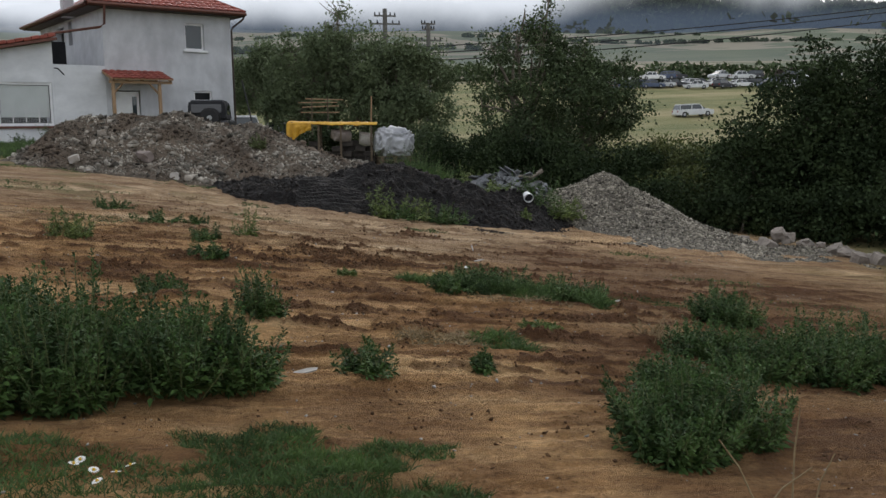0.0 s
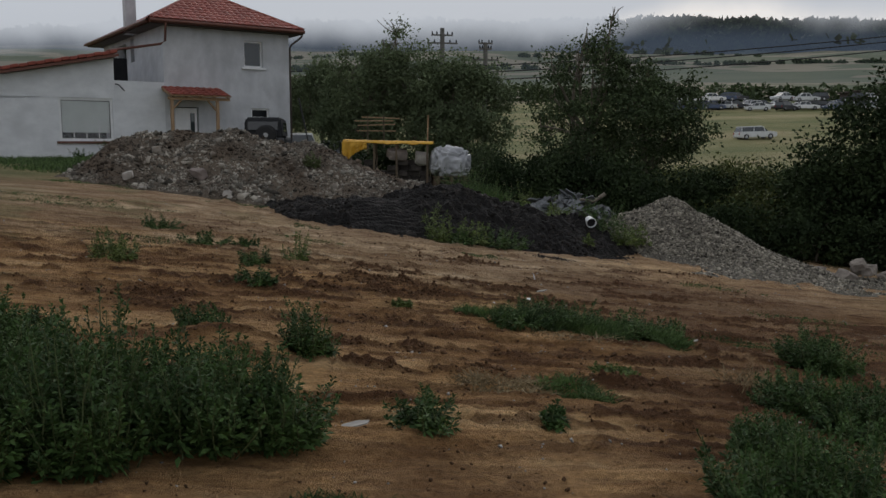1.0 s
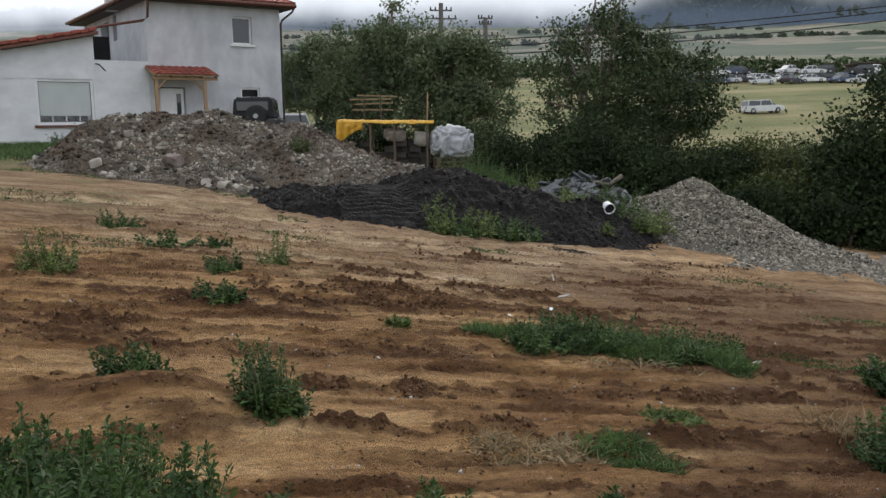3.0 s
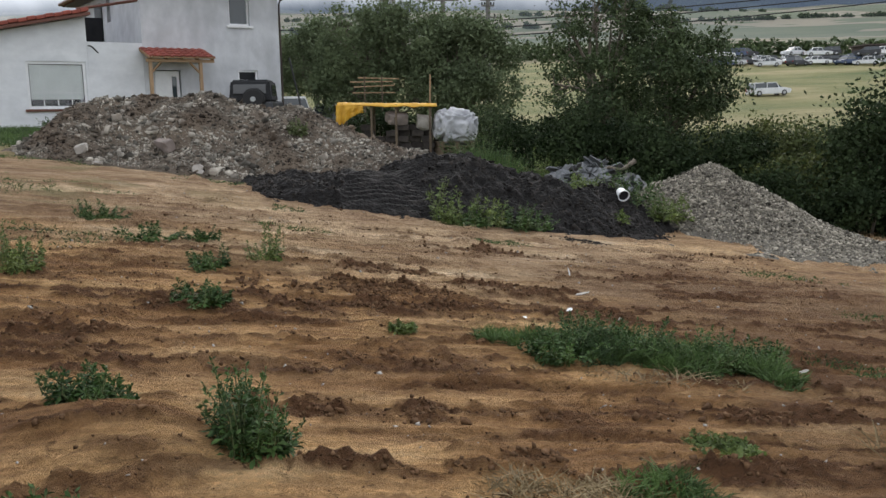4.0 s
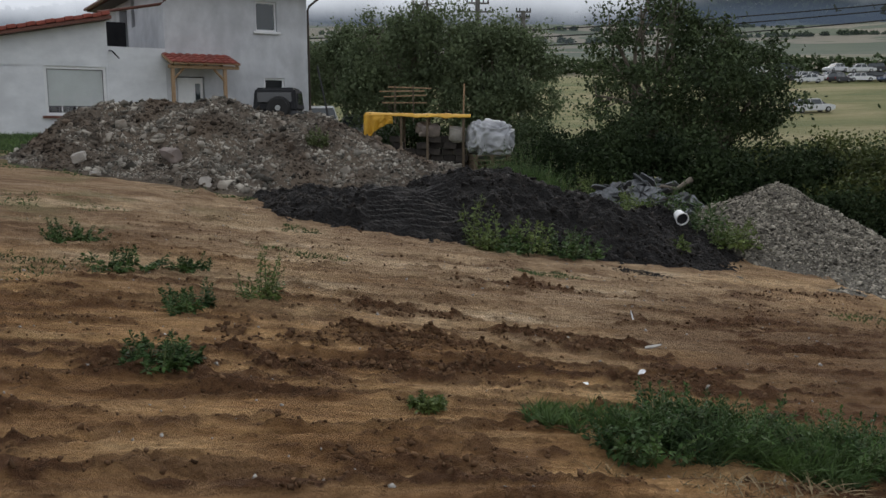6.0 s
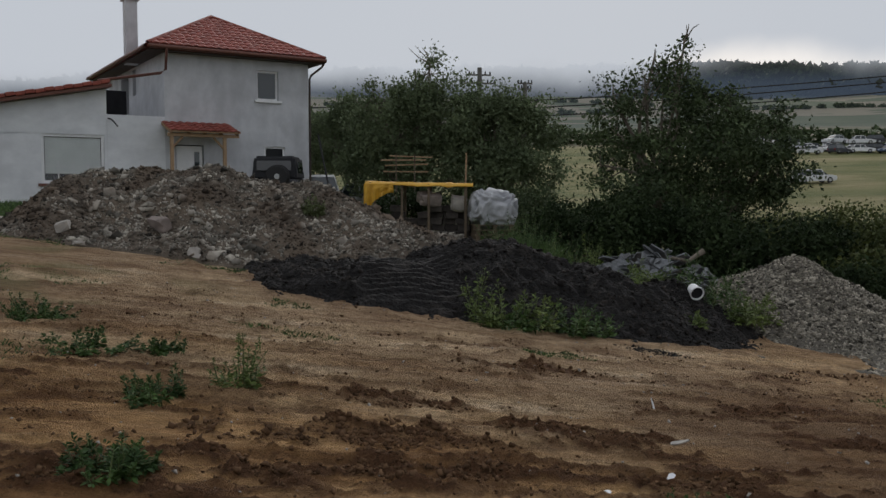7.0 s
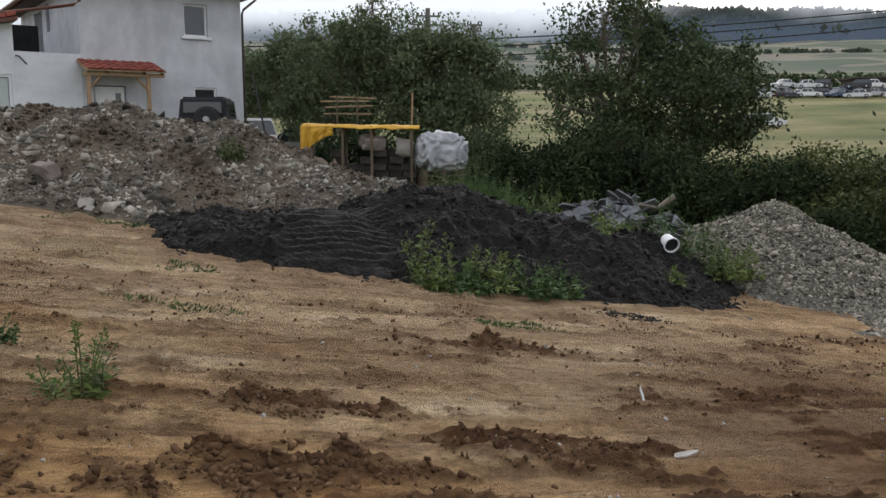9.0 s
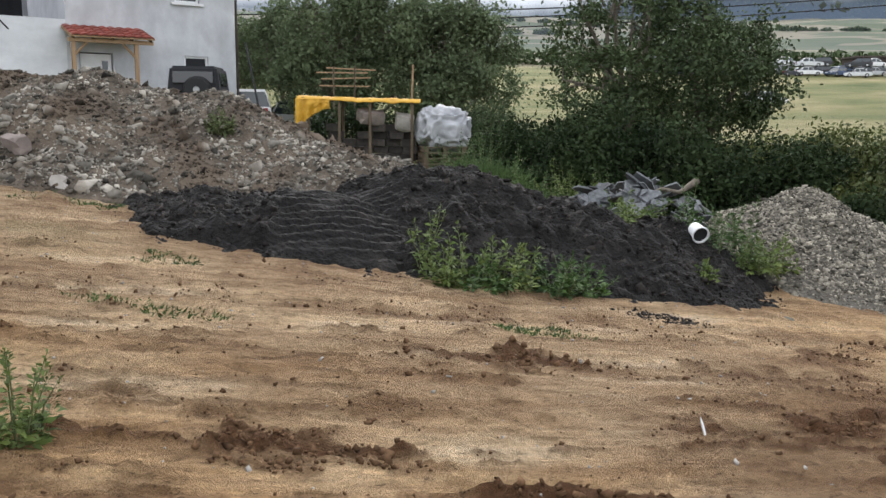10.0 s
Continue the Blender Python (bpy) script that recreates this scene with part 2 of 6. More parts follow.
def flat_glass(name, tint=(0.03, 0.04, 0.045)):
    mt = bpy.data.materials.new(name)
    mt.use_nodes = True
    bs = mt.node_tree.nodes["Principled BSDF"]
    bs.inputs["Base Color"].default_value = (*tint, 1)
    bs.inputs["Roughness"].default_value = 0.04
    bs.inputs["Specular IOR Level"].default_value = 0.8
    return mt


M_CEMENT = material("grey_cement_render", (0.59, 0.605, 0.63), (0.42, 0.435, 0.46), 1.4, 10, 0.9, bump=0.25, bump_scale=25, spots=(0.4, 0.41, 0.43), spot_scale=0.9, spot_at=(0.5, 0.7), stretch=(1, 1, 0.7))
M_CEMENT2 = material("pale_cement_render", (0.72, 0.74, 0.765), (0.56, 0.58, 0.605), 1.1, 10, 0.9, bump=0.2, bump_scale=22, spots=(0.55, 0.565, 0.59), spot_scale=0.8, spot_at=(0.55, 0.75), stretch=(1, 1, 1.6))
M_TILE = material("red_roof_tile", (0.30, 0.075, 0.05), (0.19, 0.05, 0.04), 3.0, 5, 0.55, bump=0.15, bump_scale=40, random_ob=0.18)
M_TILE_J = material("red_roof_sheet", (0.27, 0.07, 0.05), (0.17, 0.05, 0.04), 3.0, 5, 0.55, bump=0.15, bump_scale=40, island=0.15)
M_GUTTER = material("brown_gutter_metal", (0.16, 0.07, 0.05), (0.11, 0.05, 0.04), 6, 4, 0.45, 0.3, 0.05)
M_SOFFIT = material("dark_soffit_board", (0.09, 0.07, 0.06), (0.05, 0.04, 0.035), 5, 5, 0.8)
M_WOOD = material("yellow_pine_wood", (0.40, 0.27, 0.16), (0.26, 0.17, 0.1), 5, 6, 0.7, bump=0.15, bump_scale=25, stretch=(4, 4, 0.6))
M_WHITE = material("white_plastic", (0.78, 0.79, 0.8), (0.68, 0.69, 0.7), 3, 4, 0.4, bump=0.03)
M_GLASS = flat_glass("window_glass")
M_DULLGLASS = flat_glass("dull_dark_glass", (0.012, 0.014, 0.016))
M_DULLGLASS.node_tree.nodes["Principled BSDF"].inputs["Specular IOR Level"].default_value = 0.12
M_PALEGLASS = flat_glass("dusty_car_glass", (0.03, 0.033, 0.037))
M_CLEAR = flat_glass("clear_glass", (0.9, 0.93, 0.93))
M_CLEAR.node_tree.nodes["Principled BSDF"].inputs["Transmission Weight"].default_value = 1.0
M_CLEAR.node_tree.nodes["Principled BSDF"].inputs["Specular IOR Level"].default_value = 0.5
M_BLIND = material("pale_blind", (0.8, 0.82, 0.8), (0.7, 0.72, 0.7), 2, 4, 0.7, bump=0.05)
# near-black: paints unlit interiors, and serves parts that are really black
M_DARK = material("dark_interior", (0.02, 0.02, 0.022), (0.012, 0.012, 0.014), 3, 3, 0.9)
M_BARK = material("grey_brown_bark", (0.21, 0.18, 0.145), (0.1, 0.085, 0.068), 6, 8, 0.95, bump=0.6, bump_scale=18, stretch=(3, 3, 0.5))
M_LEAF = material("dark_tree_leaf", (0.085, 0.118, 0.048), (0.026, 0.042, 0.018), 0.9, 4, 0.7, bump=0, island=0.28, translucent=0.15, spec=0.25)
M_LEAF2 = material("mid_green_leaf", (0.155, 0.195, 0.1), (0.07, 0.097, 0.05), 0.8, 4, 0.7, bump=0, island=0.22, translucent=0.25, spec=0.25)
M_HEDGE = material("deep_hedge_leaf", (0.042, 0.062, 0.024), (0.011, 0.02, 0.009), 0.7, 4, 0.75, bump=0, island=0.3, translucent=0.06, spec=0.1)
M_LEAF3 = material("yellow_green_leaf", (0.125, 0.14, 0.04), (0.045, 0.062, 0.02), 0.8, 4, 0.6, bump=0, island=0.28, translucent=0.25, spec=0.25)
M_WEED = material("dark_weed_leaf", (0.078, 0.138, 0.036), (0.022, 0.052, 0.016), 2.2, 4, 0.6, bump=0, island=0.35, translucent=0.18, spec=0.25)
M_WEED2 = material("fresh_weed_leaf", (0.16, 0.205, 0.058), (0.06, 0.098, 0.028), 1.5, 4, 0.6, bump=0, island=0.4, translucent=0.25, spec=0.25)
M_STEM = material("green_stem", (0.14, 0.17, 0.07), (0.09, 0.11, 0.05), 4, 3, 0.8, bump=0)
M_GRASS = material("meadow_grass_blade", (0.09, 0.15, 0.042), (0.034, 0.062, 0.022), 1.5, 3, 0.6, bump=0, island=0.35, translucent=0.25)
M_STRAW = material("dry_straw", (0.32, 0.25, 0.14), (0.2, 0.15, 0.085), 4, 3, 0.8, bump=0, island=0.3)
M_RUBBLE = material("rubble_fines", (0.17, 0.14, 0.11), (0.042, 0.036, 0.03), 6, 9, 0.95, bump=0.9, bump_scale=16, dist=0.05, spots=(0.135, 0.108, 0.082), spot_scale=0.9, spec=0.05)
M_ROCK = material("broken_stone", (0.37, 0.345, 0.295), (0.085, 0.078, 0.066), 1.8, 7, 0.9, bump=0.4, bump_scale=20, island=0.85, spots=(0.085, 0.066, 0.05), spot_scale=1.0, spot_at=(0.47, 0.6), spec=0.1)
M_PALE = material("pale_concrete_lump", (0.46, 0.43, 0.39), (0.28, 0.265, 0.24), 4, 6, 0.9, bump=0.5, bump_scale=14)
M_BLACK = material("black_topsoil", (0.015, 0.0132, 0.0122), (0.0045, 0.0042, 0.0042), 7, 9, 0.7, bump=1.0, bump_scale=22, dist=0.06, spots=(0.036, 0.032, 0.028), spot_scale=3.0, spot_at=(0.56, 0.72), spec=0.2)
M_SOILCLOD = material("black_soil_clod", (0.048, 0.042, 0.037), (0.008, 0.0073, 0.0073), 5, 6, 0.85, bump=0.5, island=0.7, spec=0.12)
M_GRAVEL = material("gravel_fines", (0.15, 0.136, 0.112), (0.07, 0.064, 0.053), 10, 8, 0.95, bump=0.8, bump_scale=30, dist=0.04)
M_PEBBLE = material("grey_gravel_stone", (0.34, 0.312, 0.255), (0.105, 0.096, 0.079), 6, 5, 0.9, bump=0.2, island=0.85, spec=0.1)
M_SLAB = material("slate_grey_slab", (0.15, 0.158, 0.165), (0.05, 0.054, 0.058), 4, 6, 0.7, bump=0.3, bump_scale=20, random_ob=0.6)
M_CLOD = material("brown_earth_clod", (0.16, 0.094, 0.052), (0.065, 0.038, 0.022), 8, 6, 0.95, bump=0.3, bump_scale=60, island=0.35, spec=0.05)

# ---- setting: ground ----
def ground_material():
    mt = bpy.data.materials.new("bare_brown_earth")
    mt.use_nodes = True
    n, l = mt.node_tree.nodes, mt.node_tree.links
    bs = n["Principled BSDF"]
    bs.inputs["Roughness"].default_value = 0.95
    bs.inputs["Specular IOR Level"].default_value = 0.2
    co = n.new("ShaderNodeTexCoord")

    turned_co = n.new("ShaderNodeMapping")
    turned_co.inputs["Rotation"].default_value = (0, 0, radians(-18))
    l.new(co.outputs["Object"], turned_co.inputs["Vector"])

    def noise_at(scale, stretch, detail=6.0, rough=0.6):
        mp = n.new("ShaderNodeMapping")
        mp.inputs["Scale"].default_value = stretch
        l.new(turned_co.outputs["Vector"], mp.inputs["Vector"])
        no = n.new("ShaderNodeTexNoise")
        no.inputs["Scale"].default_value, no.inputs["Detail"].default_value, no.inputs["Roughness"].default_value = scale, detail, rough
        l.new(mp.outputs["Vector"], no.inputs["Vector"])
        return no.outputs["Fac"]

    def ramp(fac, stops):
        r = n.new("ShaderNodeValToRGB")
        while len(r.color_ramp.elements) < len(stops):
            r.color_ramp.elements.new(0.5)
        for e, (p, c) in zip(r.color_ramp.elements, stops):
            e.position, e.color = p, (*c, 1)
        l.new(fac, r.inputs["Fac"])
        return r.outputs["Color"]

    def mix(fac, a, b, mode="MIX"):
        m = n.new("ShaderNodeMix")
        m.data_type, m.blend_type = "RGBA", mode
        for sock, v in (("Factor", fac), ("A", a), ("B", b)):
            if isinstance(v, tuple):
                m.inputs[sock].default_value = (*v, 1)
            elif isinstance(v, float):
                m.inputs[sock].default_value = v
            else:
                l.new(v, m.inputs[sock])
        return m.outputs["Result"]

    vc = n.new("ShaderNodeVertexColor")
    vc.layer_name = "cover"
    dry = n.new("ShaderNodeVertexColor")
    dry.layer_name = "dryness"
    red_earth = ramp(noise_at(1.0, (0.45, 1.9, 1), 9, 0.7), [(0.33, (0.12, 0.062, 0.029)), (0.45, (0.26, 0.15, 0.067)), (0.56, (0.42, 0.268, 0.132)), (0.69, (0.58, 0.42, 0.24))])
    tan_earth = ramp(noise_at(1.1, (0.4, 2.1, 1), 9, 0.7), [(0.32, (0.15, 0.094, 0.052)), (0.44, (0.3, 0.212, 0.13)), (0.56, (0.43, 0.325, 0.21)), (0.7, (0.6, 0.5, 0.37))])
    earth = mix(dry.outputs["Color"], red_earth, tan_earth)
    streak = ramp(noise_at(5.0, (0.45, 1.6, 1), 9, 0.75), [(0.34, (0.5, 0.48, 0.45)), (0.47, (1.05, 1.05, 1.05)), (0.68, (1.4, 1.4, 1.38))])
    earth = mix(0.9, earth, streak, "MULTIPLY")
    grain = ramp(noise_at(21, (0.7, 1.3, 1), 10, 0.85), [(0.37, (0.36, 0.33, 0.3)), (0.45, (1.22, 1.17, 1.1)), (0.55, (1.45, 1.4, 1.32)), (0.64, (2.0, 1.94, 1.85))])
    earth = mix(1.0, earth, grain, "MULTIPLY")
    patch = ramp(noise_at(0.33, (0.6, 1, 1), 6), [(0.42, (0, 0, 0)), (0.62, (1, 1, 1))])
    earth = mix(patch, earth, mix(0.45, earth, (0.19, 0.10, 0.052)))
    sep = n.new("ShaderNodeSeparateColor")
    l.new(vc.outputs["Color"], sep.inputs["Color"])
    earth = mix(vc.outputs["Alpha"], earth, mix(1.0, (0.10, 0.053, 0.028), grain, "MULTIPLY"))
    meadow = ramp(noise_at(0.12, (0.5, 1, 1), 8), [(0.3, (0.08, 0.105, 0.038)), (0.48, (0.17, 0.17, 0.07)), (0.66, (0.29, 0.25, 0.135))])
    fields = ramp(noise_at(0.0058, (0.75, 1.25, 1), 3), [(0.36, (0.075, 0.10, 0.06)), (0.44, (0.095, 0.115, 0.07)), (0.465, (0.11, 0.125, 0.077)), (0.475, (0.23, 0.205, 0.15)), (0.545, (0.2, 0.182, 0.13)), (0.555, (0.08, 0.105, 0.06)), (0.66, (0.125, 0.14, 0.085))])
    forest = ramp(noise_at(0.06, (1, 1, 1), 8), [(0.3, (0.018, 0.03, 0.022)), (0.7, (0.05, 0.07, 0.045))])
    col = mix(sep.outputs["Red"], earth, meadow)
    col = mix(sep.outputs["Green"], col, fields)
    col = mix(sep.outputs["Blue"], col, forest)
    l.new(col, bs.inputs["Base Color"])
    bp = n.new("ShaderNodeBump")
    bp.inputs["Strength"].default_value, bp.inputs["Distance"].default_value = 1.0, 0.07
    l.new(noise_at(19, (0.7, 1.3, 1), 9, 0.85), bp.inputs["Height"])
    b2 = n.new("ShaderNodeBump")
    b2.inputs["Strength"].default_value, b2.inputs["Distance"].default_value = 0.9, 0.028
    l.new(noise_at(75, (0.8, 1.1, 1), 4, 0.7), b2.inputs["Height"])
    l.new(bp.outputs["Normal"], b2.inputs["Normal"])
    l.new(b2.outputs["Normal"], bs.inputs["Normal"])
    return mt


def axis_steps(lo, hi, step, reach_lo, reach_hi, grow=1.16):
    core = np.arange(lo, hi, step)
    out, s, v = [], step, hi
    while v < reach_hi:
        out.append(v)
        s *= grow
        v += s
    back, s, v = [], step, lo
    while v > reach_lo:
        s *= grow
        v -= s
        back.append(v)
    return np.array(back[::-1] + list(core) + out)


gx = axis_steps(-4.4, 4.9, 0.027, -2600, 2600, 1.14)
gy = axis_steps(4.2, 14.0, 0.019, -300, 2600, 1.07)
GX, GY = np.meshgrid(gx, gy)
GZ = ground_z(GX, GY)
nx, ny = len(gx), len(gy)
idx = np.arange(nx * ny).reshape(ny, nx)
gfaces = np.stack([idx[:-1, :-1], idx[:-1, 1:], idx[1:, 1:], idx[1:, :-1]], -1).reshape(-1, 4)
ground_me = mesh_np("ground", np.stack([GX, GY, GZ], -1).reshape(-1, 3), gfaces)
shade_smooth(ground_me)
edge = 1.5 * fbm(GX / 2.5, GY / 2.5, 21, 4)
meadow_w = np.maximum.reduce([smooth(22.5, 26.5, GY + edge), smooth(8.5, 12, GX + edge), smooth(6.5, 9.5, -GX - 0.15 * (GY - 12) + 0.6 * edge) * 0.85])
light_grass = 0.55 * smooth(0.25, 0.7, fbm(GX / 1.1, GY / 0.7, 31, 4)) * smooth(3.0, 6.0, -GX + 0.3 * edge)
fields_w = smooth(170, 190, GY)
forest_w = smooth(985, 1015, GY + 22 * fbm(GX / 200, GY / 200, 41, 3))
# dark for clods and crumbs, darker to the right, shade painted in rut creases
turned = np.clip(0.6 * smooth(0.4, 2.8, GX + 0.5 * edge) * (1 - smooth(13.5, 16.5, GY)) + 0.7 * clod_amount(GX, GY) + 0.7 * crumb_band(GX, GY) + 0.3 * (1 - 0.6 * smooth(11, 14, GY)) * smooth(0.1, 0.6, fbm(GX / 1.5, (GY - 0.33 * GX) / 0.34, 17, 4)), 0, 1)
cover = np.stack([np.clip(meadow_w + light_grass, 0, 1), fields_w, forest_w, turned], -1).reshape(-1, 4)
layer = ground_me.color_attributes.new("cover", "FLOAT_COLOR", "POINT")
layer.data.foreach_set("color", cover.astype(np.float32).ravel())
dry_layer = ground_me.color_attributes.new("dryness", "FLOAT_COLOR", "POINT")
dryness = smooth(10.5, 14.5, GY + 1.2 * fbm(GX / 1.6, GY / 0.8, 23, 3)) * (1 - 0.4 * smooth(1, 4.5, GX))
dry_layer.data.foreach_set("color", np.repeat(dryness.reshape(-1, 1), 4, 1).astype(np.float32).ravel())
M_GROUND = ground_material()
ground = part("ground", ground_me, M_GROUND)
tagged(ground, "bare rutted brown earth running out to meadow, fields and wooded hills", "ground", kind="structure")

# ---- house ----
HX, HY, HZ = -10.44, 37.44, 1.3
HOUSE = pose(HX, HY, HZ, 0, 0, 35)


def wall_mesh(name, u0, u1, z0, z1, thick, holes=(), top=None):
    """An upright wall in local x and z, from y 0 to thick, with openings; top(u): the height of a sloping upper edge."""
    us = sorted({u0, u1, *(h[0] for h in holes), *(h[1] for h in holes)})
    zs = sorted({z0, z1, *(h[2] for h in holes), *(h[3] for h in holes)})
    solid = lambda i, j: 0 <= i < len(us) - 1 and 0 <= j < len(zs) - 1 and not any(
        h[0] <= (us[i] + us[i + 1]) / 2 <= h[1] and h[2] <= (zs[j] + zs[j + 1]) / 2 <= h[3] for h in holes)
    bm = bmesh.new()
    cache = {}

    def vert(u, z, y):
        key = (round(u, 4), round(z, 4), y)
        if key not in cache:
            zz = top(u) if top and abs(z - z1) < 1e-6 else z
            cache[key] = bm.verts.new((u, y, zz))
        return cache[key]

    for i in range(len(us) - 1):
        for j in range(len(zs) - 1):
            if not solid(i, j):
                continue
            a, b, c, d = us[i], us[i + 1], zs[j], zs[j + 1]
            bm.faces.new([vert(a, c, 0), vert(b, c, 0), vert(b, d, 0), vert(a, d, 0)])
            bm.faces.new([vert(a, d, thick), vert(b, d, thick), vert(b, c, thick), vert(a, c, thick)])
            for (di, dj), (p, q) in {(-1, 0): ((a, d), (a, c)), (1, 0): ((b, c), (b, d)), (0, -1): ((a, c), (b, c)), (0, 1): ((b, d), (a, d))}.items():
                if not solid(i + di, j + dj):
                    bm.faces.new([vert(*q, 0), vert(*p, 0), vert(*p, thick), vert(*q, thick)])
    return bm


def window(parent, name, u0, u1, z0, z1, depth=0.08, y=0.02, inner=M_DARK, sill=True, bars=0, label="", glass=None):
    """A framed window set into an opening of a wall at local y."""
    f = 0.1 if bars else 0.07
    bm = bmesh.new()
    for a, b, c, d in ((u0, u1, z0, z0 + f), (u0, u1, z1 - f, z1), (u0, u0 + f, z0 + f, z1 - f), (u1 - f, u1, z0 + f, z1 - f)):
        box(bm, a, b, y, y + depth, c, d, 0.006)
    win = part(name, bm, M_WHITE, parent, label)
    bm = bmesh.new()
    box(bm, u0 + f, u1 - f, y + 0.035, y + 0.045, z0 + f, z1 - f)
    pane = part("pane", bm, glass or (M_CLEAR if bars else M_GLASS), win)
    pane.visible_shadow = False
    if sill:
        bm = bmesh.new()
        box(bm, u0 - 0.12, u1 + 0.12, -0.09, 0.0, z0 - 0.1, z0 - 0.01, 0.01)
        part("window_sill", bm, M_GUTTER if bars else M_WHITE, win)
    return win


house = empty("house", HOUSE, "two-storey house in bare grey cement render with red hipped tile roof", "house")
U0, U1, DEPTH, EAVE = -1.4, 4.2, 9.5, 5.5
part("front_wall", wall_mesh("front_wall", U0, U1, -1.2, EAVE, 0.3, [(2.09, 2.95, 3.94, 5.06), (2.35, 3.19, 1.73, 2.17), (-1.04, 0.0, 0.0, 2.15)]), M_CEMENT, house)
part("side_wall", wall_mesh("side_wall", 0.0, DEPTH - 0.6, -1.2, EAVE, 0.3, [(3.9, 4.5, 4.3, 5.35), (5.2, 6.6, 2.75, 5.2)]), M_CEMENT, house, m=pose(U0 + 0.3, 0.3, 0, 0, 0, 90))
part("side_wall", wall_mesh("side_wall", 0.0, DEPTH - 0.6, -1.2, EAVE, 0.3), M_CEMENT, house, m=pose(U1, 0.3, 0, 0, 0, 90))
part("back_wall", wall_mesh("back_wall", U0, U1, -1.2, EAVE, 0.3), M_CEMENT, house, m=pose(0, DEPTH - 0.3, 0))
# near-black floor slab and upright sheet paint the rooms dark
bm = bmesh.new()
box(bm, U0 + 0.32, U1 - 0.32, 0.5, DEPTH - 0.5, 2.5, 2.7)
box(bm, U0 + 0.32, U1 - 0.32, 0.9, 0.95, -0.5, 2.5)
part("inner_floor", bm, M_DARK, house)
window(house, "window", 2.09, 2.95, 3.94, 5.06, y=0.12)
window(house, "window", 2.35, 3.19, 1.73, 2.17, y=0.06, sill=False, glass=M_DULLGLASS)

# roof: hipped, ridge running back
R0, R1, RV0, RV1, RZ0, RIDGE = -2.1, 4.7, -0.55, DEPTH + 0.55, 5.62, 7.45
UM, RVA, RVB = (R0 + R1) / 2, RV0 + 3.5, RV1 - 3.5
bm = bmesh.new()
e = [bm.verts.new(c) for c in ((R0, RV0, RZ0), (R1, RV0, RZ0), (R1, RV1, RZ0), (R0, RV1, RZ0), (UM, RVA, RIDGE), (UM, RVB, RIDGE))]
lo = [bm.verts.new((c[0], c[1], RZ0 - 0.16)) for c in ((R0, RV0), (R1, RV0), (R1, RV1), (R0, RV1))]
for q in ((0, 1, 4), (1, 2, 5, 4), (2, 3, 5), (3, 0, 4, 5)):
    bm.faces.new([e[i] for i in q])
for i in range(4):
    bm.faces.new([lo[i], lo[(i + 1) % 4], e[(i + 1) % 4], e[i]])
roof = part("roof", bm, M_TILE_J, house, "red tiled hipped roof")
bm = bmesh.new()
box(bm, R0 + 0.05, R1 - 0.05, RV0 + 0.05, RV1 - 0.05, RZ0 - 0.19, RZ0 - 0.162)
part("soffit", bm, M_SOFFIT, house)


def arc_tile(w, length, rise=0.045, t=0.018, segs=4):
    """One curved roof tile lying in x (across) and y (up the slope)."""
    bm = bmesh.new()
    rows = []
    for yy, lift in ((0.0, 0.03), (length, 0.0)):
        row = []
        for k in range(segs + 1):
            s = k / segs
            row.append(bm.verts.new(((s - 0.5) * w, yy, lift + rise * math.sin(math.pi * s))))
        rows.append(row)
    low = [bm.verts.new((v.co.x, v.co.y, v.co.z - t - 0.02)) for v in rows[0]]
    for k in range(segs):
        bm.faces.new([rows[0][k], rows[0][k + 1], rows[1][k + 1], rows[1][k]])
        bm.faces.new([low[k], low[k + 1], rows[0][k + 1], rows[0][k]])
    me = bpy.data.meshes.new("tile")
    bm.normal_update()
    bm.to_mesh(me)
    bm.free()
    me.materials.append(M_TILE)
    return me


def tube_line(name, pts, r, mat, parent, label=""):
    return tube(name, pts, r, mat, parent, label, 8)


tube_line("gutter", [(R0, RV0 - 0.06, RZ0 - 0.08), (R1, RV0 - 0.06, RZ0 - 0.08)], 0.075, M_GUTTER, house)
tube_line("gutter", [(R0 - 0.06, RV0, RZ0 - 0.08), (R0 - 0.06, RV1, RZ0 - 0.08)], 0.075, M_GUTTER, house)
tube_line("downpipe", [(R0 + 0.65, RV0 - 0.06, RZ0 - 0.12), (R0 + 0.62, RV0 + 0.0, 4.75), (R0 + 0.45, RV0 + 0.02, 4.62), (-3.75, -0.42, 4.22)], 0.05, M_GUTTER, house, "copper-brown downpipe bent over to the lower roof")
tube_line("downpipe", [(R1 - 0.05, RV0 - 0.02, RZ0 - 0.12), (R1 - 0.1, RV0 + 0.1, RZ0 - 0.3), (U1 + 0.1, -0.05, RZ0 - 0.62), (U1 + 0.1, 0.1, RZ0 - 0.75), (U1 + 0.1, 0.1, -0.3)], 0.045, M_SOFFIT, house)
bm = bmesh.new()
box(bm, -1.95, -1.5, 3.3, 3.75, 5.4, 7.85, 0.01)
chimney = part("chimney", bm, M_CEMENT, house, "square grey chimney stack with a thin cap")
bm = bmesh.new()
box(bm, -2.03, -1.42, 3.22, 3.83, 7.85, 7.92, 0.01)
part("cap", bm, M_CEMENT, chimney)

